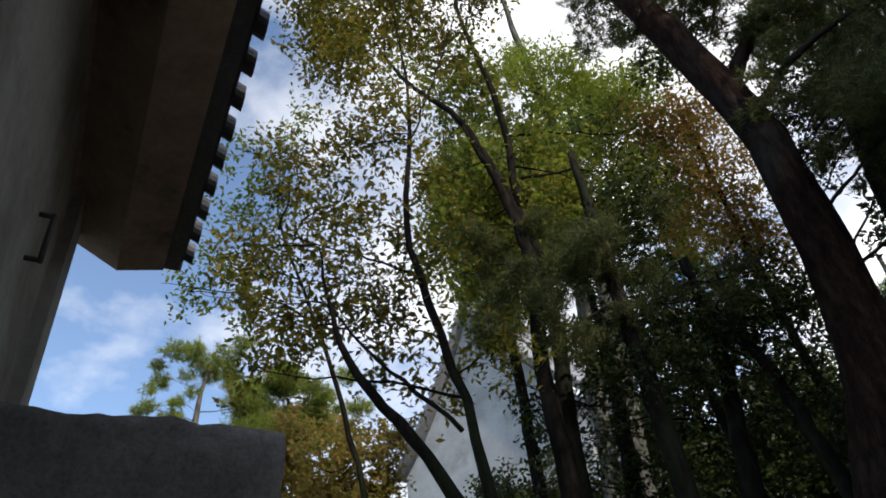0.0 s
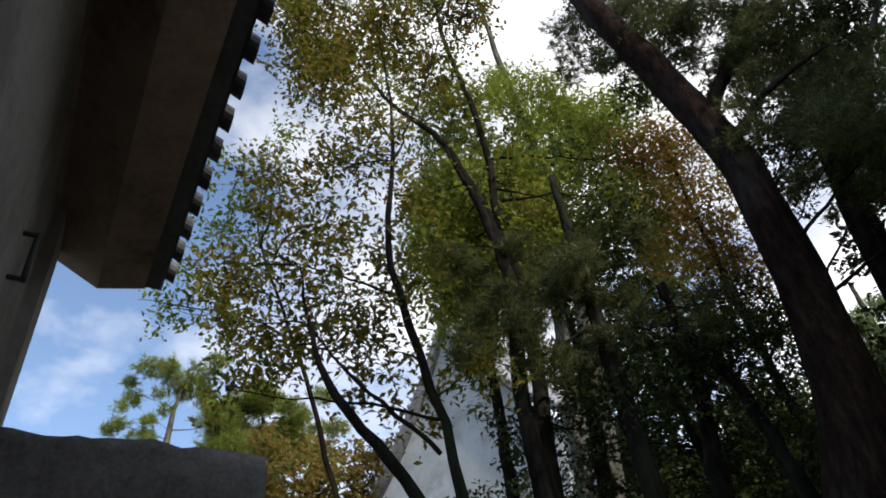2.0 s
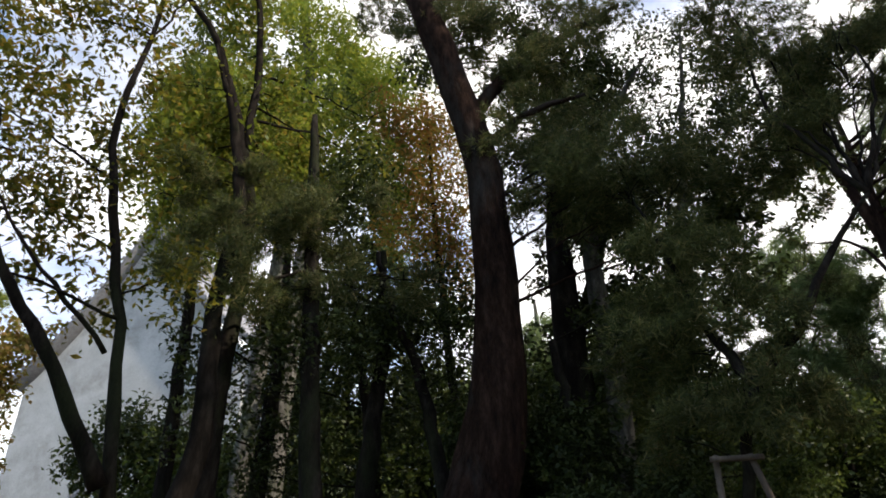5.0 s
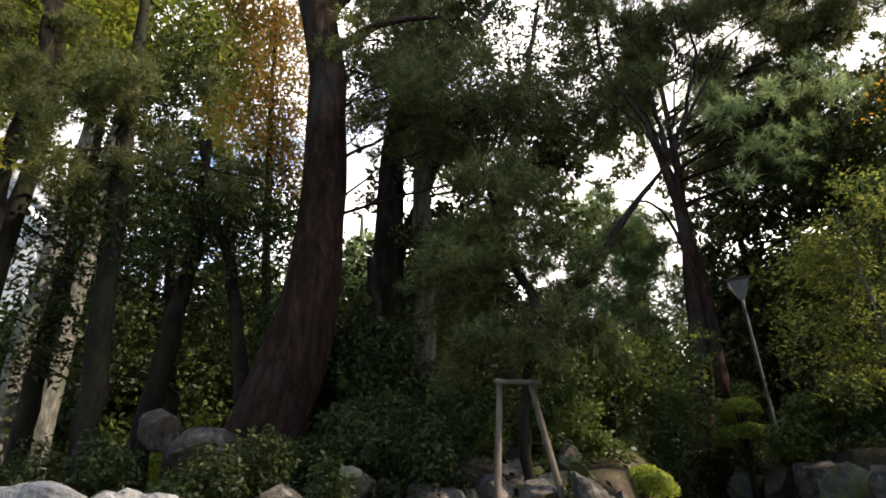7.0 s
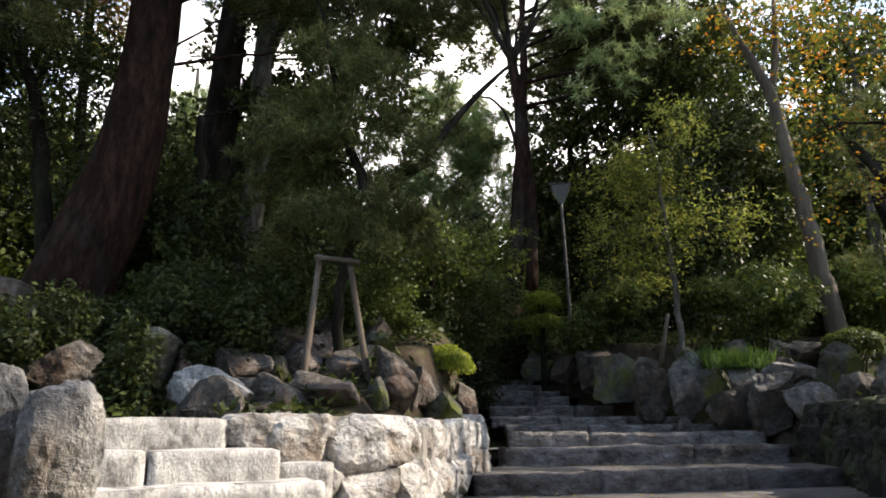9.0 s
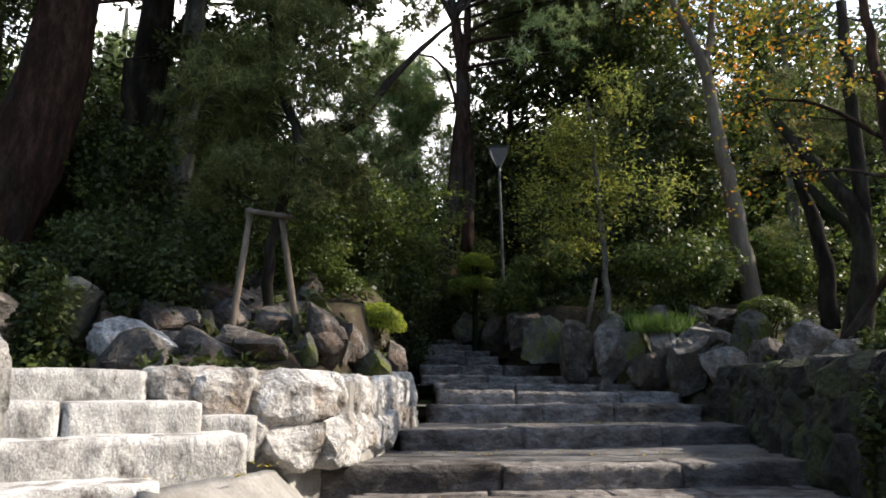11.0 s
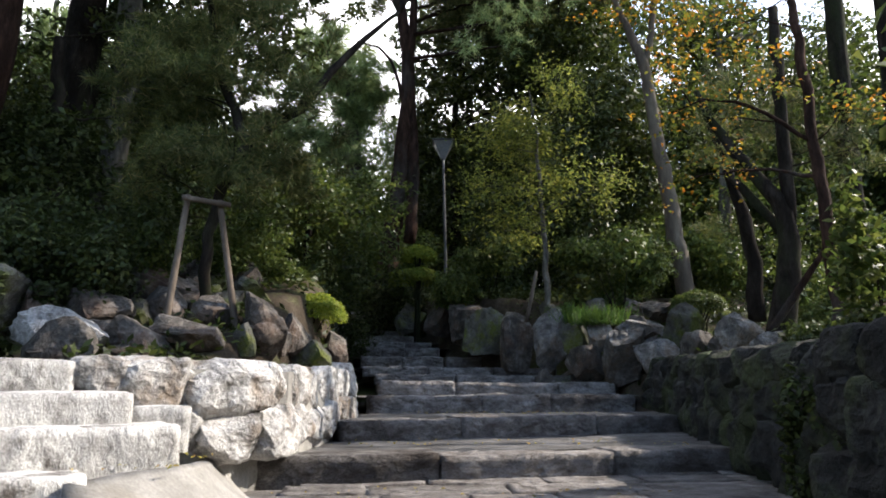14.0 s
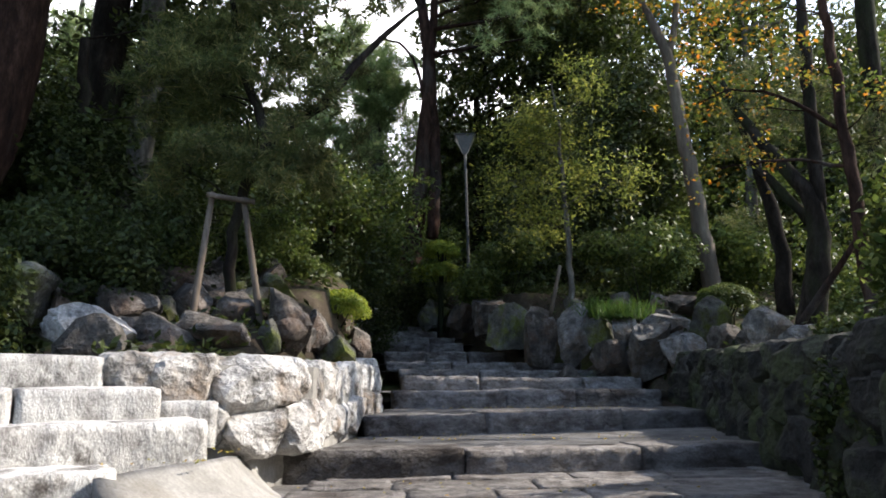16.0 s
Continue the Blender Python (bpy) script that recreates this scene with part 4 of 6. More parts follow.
# ---- trees, nearest the gate first ----
tree("slender_tree", "slender two-stemmed tree with sparse yellow-green leaves", [
    ([(-5.90, 2.77, 2.18), (-5.96, 2.63, 3.03), (-5.99, 2.58, 3.87), (-6.13, 2.25, 5.04), (-6.17, 2.14, 6.01), (-6.13, 2.24, 7.22), (-6.19, 2.36, 8.44), (-6.25, 2.20, 10.39)], [0.06, 0.052, 0.047, 0.036, 0.028, 0.018, 0.008]),
    ([(-5.85, 2.63, 2.25), (-5.93, 2.19, 3.00), (-6.04, 1.89, 3.50), (-6.17, 1.47, 4.01), (-6.22, 1.26, 4.88), (-6.24, 1.16, 5.54)], [0.08, 0.065, 0.055, 0.04, 0.022, 0.01]),
    ([(-6.02, 2.51, 3.42), (-6.10, 2.04, 3.88), (-6.23, 1.64, 4.33), (-6.33, 1.20, 4.95)], [0.026, 0.022, 0.016, 0.008]),
    ([(-5.98, 2.59, 3.75), (-6.08, 2.09, 3.86), (-6.16, 1.51, 3.94), (-6.17, 0.98, 3.92), (-6.22, 0.58, 3.97)], [0.02, 0.016, 0.012, 0.008, 0.004]),
    ([(-6.15, 2.19, 5.27), (-6.20, 1.72, 5.46), (-6.34, 1.18, 5.62), (-6.41, 0.75, 5.83)], [0.018, 0.013, 0.009, 0.004]),
    ([(-6.13, 2.24, 7.22), (-6.06, 2.65, 8.64), (-5.94, 3.12, 10.33), (-5.72, 3.49, 11.67)], [0.016, 0.012, 0.009, 0.005]),
    ([(-6.13, 2.25, 7.86), (-6.30, 1.74, 9.12), (-6.46, 1.09, 10.19)], [0.014, 0.01, 0.005])],
    [(-6.83, 0.55, 5.79, 0.33), (-6.75, 1.11, 5.93, 0.51), (-6.82, 0.61, 5.11, 0.31), (-6.78, 0.98, 4.78, 0.37), (-6.71, 1.35, 6.56, 0.42), (-6.80, 0.79, 6.98, 0.36), (-6.74, 1.20, 9.90, 0.58), (-6.62, 1.70, 9.25, 0.65), (-6.51, 2.05, 7.89, 0.46), (-6.63, 1.67, 5.37, 0.42), (-6.49, 2.12, 5.92, 0.29), (-6.31, 2.58, 5.79, 0.27), (-6.60, 1.78, 4.57, 0.30), (-6.19, 2.84, 9.84, 0.48), (-6.39, 2.40, 10.84, 0.78), (-6.76, 1.08, 11.11, 0.53), (-5.73, 3.64, 10.92, 0.52), (-6.81, 0.72, 4.37, 0.23), (-6.08, 3.05, 4.49, 0.30), (-6.35, 2.49, 4.18, 0.25), (-6.66, 1.54, 7.67, 0.37), (-6.34, 2.51, 7.20, 0.29), (-6.69, 1.44, 5.07, 0.31), (-6.51, 2.08, 4.83, 0.27), (-6.64, 1.62, 11.19, 0.64), (-6.01, 3.19, 11.31, 0.53), (-6.50, 2.10, 12.85, 1.06), (-5.78, 3.56, 12.61, 0.93), (-6.75, 1.14, 12.55, 0.81)],
    DARK_BARK, L_OLIVE, 1, spec=dict(cover=2.2, size=0.088, twig=0.2, leaves=12, up=0.7, slim=0.46))
tree("feathery_tree", "light green feathery tree against the sky", [([(-9.51, 2.53, 4.15), (-9.66, 1.88, 6.64), (-9.79, 1.06, 8.90), (-9.79, 1.13, 11.23)], [0.05, 0.035, 0.02, 0.006])],
    [(-9.81, 0.85, 9.96, 0.52), (-9.76, 1.34, 11.35, 0.39), (-9.83, 0.69, 8.85, 0.53), (-9.85, 0.18, 8.03, 0.38), (-9.85, -0.15, 7.31, 0.30), (-9.83, 0.66, 7.20, 0.44)],
    DARK_BARK, L_BRIGHT, 2, spec=dict(cover=1.5, size=0.10, twig=0.2, leaves=12, up=0.4, slim=0.5))
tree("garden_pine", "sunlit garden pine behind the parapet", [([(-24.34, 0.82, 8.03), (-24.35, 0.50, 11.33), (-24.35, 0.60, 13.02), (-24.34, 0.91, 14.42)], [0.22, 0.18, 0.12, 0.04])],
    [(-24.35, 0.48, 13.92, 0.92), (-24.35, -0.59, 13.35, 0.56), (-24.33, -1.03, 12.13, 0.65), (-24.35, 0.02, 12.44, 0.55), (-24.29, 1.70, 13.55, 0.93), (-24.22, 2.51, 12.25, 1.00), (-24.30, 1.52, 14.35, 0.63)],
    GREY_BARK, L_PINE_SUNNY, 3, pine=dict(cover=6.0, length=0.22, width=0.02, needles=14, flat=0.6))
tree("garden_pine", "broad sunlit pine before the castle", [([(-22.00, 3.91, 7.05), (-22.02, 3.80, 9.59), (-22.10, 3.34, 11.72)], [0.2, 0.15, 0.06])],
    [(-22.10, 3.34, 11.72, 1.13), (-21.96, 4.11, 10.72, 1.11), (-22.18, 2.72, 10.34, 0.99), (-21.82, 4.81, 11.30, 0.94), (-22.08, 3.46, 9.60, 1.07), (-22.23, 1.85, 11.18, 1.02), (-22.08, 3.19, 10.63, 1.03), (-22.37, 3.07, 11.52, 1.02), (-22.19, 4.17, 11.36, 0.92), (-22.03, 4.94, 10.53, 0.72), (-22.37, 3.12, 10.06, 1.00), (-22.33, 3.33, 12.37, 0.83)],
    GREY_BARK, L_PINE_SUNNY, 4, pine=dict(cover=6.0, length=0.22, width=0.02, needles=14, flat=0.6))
tree("autumn_maple", "low maple turning yellow and rust before the castle", [([(-16.82, 4.03, 4.42), (-16.87, 3.82, 5.82), (-16.86, 3.87, 7.11)], [0.1, 0.07, 0.02])],
    [(-16.92, 3.59, 7.37, 0.79), (-16.69, 4.54, 7.56, 0.74), (-17.06, 2.87, 6.78, 0.70), (-16.78, 4.19, 6.46, 0.84), (-16.95, 3.45, 6.05, 0.75), (-16.52, 5.11, 6.75, 0.66), (-17.37, 2.73, 8.59, 0.71), (-17.05, 4.26, 7.96, 0.70), (-17.24, 3.46, 6.78, 0.84), (-16.91, 4.77, 6.38, 0.75), (-17.38, 2.65, 7.47, 0.85), (-16.82, 5.09, 8.05, 0.56), (-17.09, 4.12, 5.71, 0.90), (-17.32, 3.00, 5.99, 0.90)],
    DARK_BARK, L_MAPLE, 5, spec=dict(cover=3.4, size=0.12, twig=0.2, leaves=12, up=0.8, slim=0.7))
tree("near_pine", "pine with long soft needles hanging in shade", [([(-7.43, 4.01, 1.90), (-7.35, 4.16, 2.49), (-7.28, 4.28, 3.08), (-7.25, 4.34, 3.66), (-7.26, 4.31, 4.33), (-7.40, 4.27, 4.94), (-7.37, 4.54, 6.48), (-7.65, 4.47, 8.17), (-8.10, 4.09, 10.37)], [0.14, 0.13, 0.12, 0.11, 0.10, 0.09, 0.07, 0.05, 0.02])],
    [(-7.45, 4.02, 6.27, 0.55), (-7.17, 4.48, 5.87, 0.58), (-6.95, 5.13, 6.31, 0.57), (-7.92, 4.00, 7.38, 0.52), (-6.75, 5.38, 5.52, 0.54), (-7.38, 4.89, 7.34, 0.52), (-7.74, 3.91, 5.57, 0.46), (-6.96, 6.06, 6.92, 0.53), (-7.15, 4.44, 5.56, 0.53), (-6.18, 6.81, 6.04, 0.48)],
    DARK_BARK, L_PINE, 6, pine=dict(cover=4.2, length=0.15, width=0.0115, needles=22, flat=0.7, up=0.2))
tree("tall_tree", "tall grey-stemmed tree with light green top", [([(-15.45, 11.47, 5.83), (-15.01, 12.03, 15.14), (-15.21, 11.78, 19.78), (-15.55, 11.34, 24.87), (-15.75, 11.07, 30.69)], [0.32, 0.27, 0.22, 0.16, 0.08])],
    [(-14.58, 12.53, 22.14, 1.57), (-15.62, 11.25, 21.11, 1.32), (-13.96, 13.21, 20.31, 1.30), (-15.94, 10.80, 23.50, 1.04), (-16.72, 9.57, 19.11, 1.47), (-15.34, 11.61, 18.36, 1.24), (-17.12, 8.84, 17.18, 1.40), (-17.49, 8.11, 19.06, 1.25), (-13.18, 13.97, 20.31, 1.08), (-16.76, 9.50, 14.92, 1.33), (-17.45, 8.19, 14.45, 0.93), (-16.10, 10.56, 17.13, 1.21)],
    GREY_BARK, L_BRIGHT, 7, spec=dict(cover=3.4, size=0.15, twig=0.35, leaves=9, up=0.4, slim=0.5))
tree("forked_tree", "thin dark forked tree with light yellow-green leaves", [([(-7.94, 4.83, 3.68), (-7.87, 4.94, 5.23), (-7.82, 5.00, 6.53), (-7.86, 4.95, 7.64), (-7.99, 4.75, 8.57), (-8.11, 4.56, 9.44), (-8.31, 4.19, 10.82), (-8.48, 3.85, 11.42), (-8.70, 3.36, 11.83), (-8.90, 2.81, 13.28)], [0.16, 0.14, 0.125, 0.11, 0.10, 0.09, 0.075, 0.06, 0.04, 0.02]),
    ([(-7.95, 4.81, 8.36), (-7.92, 4.86, 9.62), (-7.95, 4.81, 11.28), (-8.06, 4.63, 12.61), (-8.16, 4.46, 13.78), (-8.20, 4.40, 15.38), (-8.20, 4.39, 17.18)], [0.08, 0.07, 0.06, 0.055, 0.045, 0.035, 0.02])],
    [(-9.50, 5.00, 9.83, 0.94), (-9.59, 4.83, 8.63, 0.89), (-9.10, 5.69, 8.69, 0.78), (-8.88, 6.02, 10.26, 0.84), (-8.74, 6.23, 9.05, 0.79), (-9.24, 5.47, 7.68, 0.75), (-7.78, 7.38, 10.72, 0.86), (-7.63, 7.52, 9.38, 0.80), (-9.71, 4.59, 9.57, 0.70), (-8.32, 6.77, 9.65, 0.70), (-8.76, 4.19, 12.10, 0.56), (-8.39, 4.87, 12.64, 0.64), (-8.89, 3.92, 9.87, 0.56), (-8.66, 4.39, 8.93, 0.64), (-8.48, 4.72, 7.96, 0.61), (-8.90, 3.89, 8.38, 0.47), (-8.10, 5.31, 8.66, 0.52), (-8.31, 4.99, 10.99, 0.59), (-9.01, 3.64, 13.77, 0.68), (-8.03, 5.42, 10.03, 0.45), (-8.85, 4.00, 7.51, 0.40), (-8.65, 4.40, 6.67, 0.43)],
    DARK_BARK, L_YELLOWGREEN, 8, spec=dict(cover=1.9, size=0.12, twig=0.25, leaves=12, up=0.5, slim=0.5))
tree("russet_tree", "tree with russet and green autumn leaves", [([(-8.50, 11.36, 2.01), (-8.90, 11.05, 6.48), (-9.03, 10.95, 10.79), (-9.09, 10.89, 14.31)], [0.12, 0.10, 0.07, 0.03])],
    [(-9.45, 10.59, 13.08, 0.84), (-8.97, 11.00, 11.63, 0.88), (-9.40, 10.64, 10.39, 0.78), (-8.78, 11.14, 9.88, 0.72), (-9.86, 10.22, 11.73, 0.74), (-8.75, 11.17, 14.02, 0.80), (-9.13, 10.86, 9.07, 0.70), (-8.96, 11.00, 12.47, 0.87), (-9.21, 10.80, 14.01, 0.91), (-8.60, 11.27, 10.50, 0.81), (-8.62, 11.26, 9.21, 0.71), (-9.96, 10.13, 13.49, 0.75)],
    DARK_BARK, L_RED, 9, spec=dict(cover=1.6, size=0.11, twig=0.28, leaves=12, up=0.5, slim=0.5))
big = [(-6.33, 7.62, 2.00), (-6.19, 7.73, 2.49), (-5.96, 7.91, 3.16), (-5.73, 8.07, 3.97), (-5.62, 8.15, 5.40), (-5.58, 8.17, 7.27), (-5.60, 8.15, 9.07), (-5.87, 7.95, 10.22), (-6.04, 7.82, 11.66), (-6.45, 7.51, 13.57), (-6.90, 7.46, 15.87), (-7.25, 7.41, 19.07)]
tree("leaning_pine", "big leaning pine with reddish plated bark", [(big, [0.50, 0.44, 0.37, 0.33, 0.31, 0.31, 0.30, 0.29, 0.28, 0.27, 0.24, 0.2]),
    ([(-5.65, 8.21, 10.17), (-4.87, 8.67, 11.24), (-3.96, 9.09, 11.68), (-2.91, 9.44, 12.05)], [0.14, 0.11, 0.08, 0.04]), ([(-5.35, 8.06, 9.09), (-4.64, 8.37, 9.56), (-3.66, 8.60, 9.48)], [0.09, 0.06, 0.03])],
    [(-5.65, 8.45, 14.48, 1.14), (-4.58, 8.81, 12.05, 0.89), (-3.47, 9.27, 11.93, 0.96), (-7.48, 7.67, 14.87, 0.94), (-6.64, 8.37, 15.71, 1.09), (-4.38, 8.28, 8.51, 0.70), (-4.98, 8.18, 9.28, 0.59), (-3.62, 8.40, 8.21, 0.73), (-4.22, 8.35, 7.59, 0.64), (-4.02, 8.19, 7.89, 0.77), (-3.60, 8.37, 6.74, 0.63), (-2.61, 8.70, 7.48, 0.79), (-2.80, 8.64, 6.06, 0.66),
     (-5.72, 8.43, 12.77, 0.80), (-4.94, 8.88, 10.90, 0.76), (-4.55, 9.07, 9.35, 0.69), (-4.72, 8.99, 7.78, 0.59), (-4.23, 9.21, 11.24, 0.75), (-5.16, 8.65, 11.52, 0.74), (-4.54, 8.96, 10.12, 0.69), (-4.44, 9.01, 8.69, 0.64), (-5.77, 8.28, 12.43, 0.58), (-3.63, 9.33, 9.79, 0.51), (-5.06, 8.70, 8.75, 0.43), (-4.71, 8.88, 7.32, 0.30), (-6.61, 7.66, 12.57, 0.46)],
    BARK, L_PINE, 10, pine=dict(cover=3.2, length=0.15, width=0.0135, needles=22, flat=0.75, up=0.2))
tree("camphor_tree", "many-stemmed old tree with pale patched bark", [
    ([(-5.80, 10.69, 1.78), (-5.79, 10.70, 4.63), (-5.77, 10.71, 8.17), (-5.42, 10.88, 11.05), (-4.90, 11.12, 13.73)], [0.34, 0.30, 0.25, 0.18, 0.03]),
    ([(-5.33, 10.70, 2.62), (-5.07, 10.83, 5.40), (-5.17, 10.78, 7.65), (-4.93, 10.89, 9.67), (-4.08, 11.22, 11.42), (-3.17, 11.50, 12.59)], [0.22, 0.20, 0.18, 0.15, 0.09, 0.02]),
    ([(-4.07, 11.22, 5.79), (-3.20, 11.49, 9.20), (-2.74, 11.60, 11.19), (-2.38, 11.67, 13.08)], [0.12, 0.10, 0.06, 0.015])],
    [(-4.44, 11.30, 12.98, 0.78), (-3.81, 11.52, 9.43, 0.59), (-1.68, 11.98, 10.16, 0.70), (-5.63, 10.78, 12.69, 0.77), (-4.47, 11.25, 13.05, 0.75), (-4.31, 11.35, 8.37, 0.80),
     (-7.69, 9.45, 16.18, 0.82), (-7.59, 9.53, 13.89, 0.69), (-7.95, 9.24, 17.60, 0.86), (-6.34, 10.37, 15.01, 0.77), (-5.84, 10.64, 12.77, 0.77), (-5.48, 10.82, 15.44, 0.84), (-6.49, 10.88, 9.97, 0.66), (-5.38, 11.44, 10.56, 0.65), (-6.47, 10.89, 11.12, 0.52), (-4.84, 11.66, 12.52, 0.70), (-5.16, 11.02, 12.49, 0.56), (-5.35, 10.93, 11.01, 0.60), (-4.18, 11.41, 12.67, 0.31), (-3.20, 11.71, 12.08, 0.25), (-2.84, 11.79, 10.52, 0.29), (-1.86, 11.97, 11.62, 0.68), (-1.98, 11.95, 10.10, 0.61), (-3.87, 11.52, 9.56, 0.60), (-2.68, 11.83, 9.15, 0.59), (-4.63, 11.24, 9.84, 0.51), (-4.63, 11.24, 13.30, 0.51), (-2.66, 11.83, 12.95, 0.43), (-2.63, 11.77, 11.67, 0.43), (-3.22, 11.64, 11.89, 0.44), (-3.63, 11.53, 11.04, 0.50), (-2.68, 11.76, 9.53, 0.40), (-3.39, 11.59, 9.96, 0.51)],
    DARK_BARK, L_DARK, 11, stem_bark=GREY_BARK, spec=dict(cover=2.2, size=0.10, twig=0.25, leaves=12, up=0.5, slim=0.5))
for pts, rad, cl, sd in [
    ([(-6.81, 5.59, 1.20), (-6.82, 5.58, 2.58), (-6.87, 5.52, 4.19), (-6.90, 5.48, 5.60), (-7.10, 5.55, 7.99), (-7.28, 5.64, 9.26)], [0.15, 0.13, 0.12, 0.10, 0.09, 0.05], [(-6.91, 5.47, 4.63, 0.48), (-6.98, 5.70, 7.14, 0.55), (-7.19, 5.10, 4.84, 0.48), (-6.82, 6.19, 7.85, 0.51)], 21),
    ([(-8.22, 7.62, 2.50), (-8.11, 7.73, 3.31), (-8.02, 7.82, 4.55), (-7.89, 7.95, 5.95), (-7.90, 7.94, 7.83)], [0.17, 0.15, 0.12, 0.10, 0.06], [(-7.86, 7.98, 6.38, 0.66), (-8.15, 7.69, 6.85, 0.57), (-8.30, 7.52, 5.86, 0.55)], 22),
    ([(-6.74, 8.29, 1.99), (-6.94, 8.13, 3.75), (-7.19, 7.92, 5.57), (-7.41, 7.71, 6.09), (-7.61, 7.52, 7.49)], [0.12, 0.11, 0.09, 0.07, 0.04], [(-7.19, 7.91, 6.18, 0.64), (-6.78, 8.27, 6.03, 0.55), (-6.67, 8.35, 5.24, 0.54)], 23)]:
    tree("understorey_tree", "dark thin evergreen leaning in the shade", [(pts, rad)], cl, DARK_BARK, L_DARK, sd, spec=dict(cover=2.4, size=0.09, twig=0.2, leaves=12, up=0.5, slim=0.45), group="understorey evergreens")
# the propped pine and its frame
tree("propped_pine", "dark spreading pine propped on a wooden frame", [([(-2.32, 7.03, 1.30), (-2.34, 7.02, 2.05), (-2.26, 7.05, 2.66), (-2.02, 7.12, 3.24), (-1.53, 7.34, 3.66), (-1.07, 7.52, 4.42), (-0.43, 7.69, 5.09)], [0.06, 0.055, 0.055, 0.06, 0.05, 0.035, 0.02]),
    ([(-2.02, 7.12, 3.24), (-2.40, 7.21, 4.06), (-2.63, 7.34, 5.24)], [0.06, 0.05, 0.03])],
    [(-2.10, 7.10, 3.81, 0.52), (-2.55, 6.95, 3.12, 0.47), (-1.67, 7.00, 2.89, 0.44), (-2.42, 7.20, 4.53, 0.54), (-1.52, 7.24, 3.75, 0.40), (-2.89, 7.24, 3.88, 0.47), (-1.20, 7.50, 4.48, 0.29), (-2.01, 6.70, 3.09, 0.45), (-1.96, 7.34, 4.68, 0.45), (-3.04, 7.18, 4.45, 0.38), (-1.37, 7.27, 2.98, 0.34), (-2.89, 6.81, 2.83, 0.34), (-2.43, 7.13, 5.08, 0.55), (-1.98, 7.26, 4.26, 0.46), (-2.76, 7.02, 3.76, 0.45),
     (-2.5, 8.0, 6.4, 0.8), (-1.2, 8.2, 6.9, 0.8), (-3.4, 8.6, 7.3, 0.85), (-0.6, 8.8, 7.7, 0.8), (-1.0, 8.0, 8.6, 0.8),
     (-0.67, 8.06, 7.44, 0.55), (-0.10, 8.57, 7.12, 0.59), (-1.18, 8.02, 6.53, 0.46), (0.71, 9.03, 7.57, 0.61), (0.07, 8.57, 8.09, 0.57)],
    DARK_BARK, L_PINE, 12, pine=dict(cover=3.6, length=0.14, width=0.0115, needles=22, flat=0.75, up=0.2))
prop = thing("tree_prop", (-2.22, 6.64, 1.20), "weathered wooden prop of two leaning poles and a crossbar", "tree support")
tube_part("pole", [(-2.43, 6.67, 2.51), (-2.48, 6.44, 1.12)], [0.03, 0.036], POLE, prop, 10)
tube_part("pole", [(-2.15, 6.77, 2.48), (-1.87, 6.64, 1.13)], [0.03, 0.036], POLE, prop, 10)
tube_part("crossbar", [(-2.45, 6.56, 2.46), (-2.03, 6.75, 2.43)], [0.028, 0.028], POLE, prop, 10)
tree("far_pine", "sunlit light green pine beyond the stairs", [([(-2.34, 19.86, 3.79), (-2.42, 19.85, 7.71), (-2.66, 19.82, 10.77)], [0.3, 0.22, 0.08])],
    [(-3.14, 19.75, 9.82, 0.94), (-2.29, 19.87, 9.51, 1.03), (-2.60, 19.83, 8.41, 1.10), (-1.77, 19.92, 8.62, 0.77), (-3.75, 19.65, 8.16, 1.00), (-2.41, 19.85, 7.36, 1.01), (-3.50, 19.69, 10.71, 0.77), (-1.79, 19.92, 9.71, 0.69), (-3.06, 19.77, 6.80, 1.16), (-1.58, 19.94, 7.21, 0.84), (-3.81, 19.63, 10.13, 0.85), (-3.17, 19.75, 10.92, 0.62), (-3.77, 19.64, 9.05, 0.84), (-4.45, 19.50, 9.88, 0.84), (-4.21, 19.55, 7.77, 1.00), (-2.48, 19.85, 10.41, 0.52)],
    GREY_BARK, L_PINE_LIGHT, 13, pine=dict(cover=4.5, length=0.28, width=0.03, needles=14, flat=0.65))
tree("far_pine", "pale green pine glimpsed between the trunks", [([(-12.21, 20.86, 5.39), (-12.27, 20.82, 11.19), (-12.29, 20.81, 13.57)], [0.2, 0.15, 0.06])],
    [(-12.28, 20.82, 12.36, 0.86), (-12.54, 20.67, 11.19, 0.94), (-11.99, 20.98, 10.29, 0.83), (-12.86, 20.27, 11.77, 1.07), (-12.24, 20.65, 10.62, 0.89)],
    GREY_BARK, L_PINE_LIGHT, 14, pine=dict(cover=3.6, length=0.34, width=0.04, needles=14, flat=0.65))
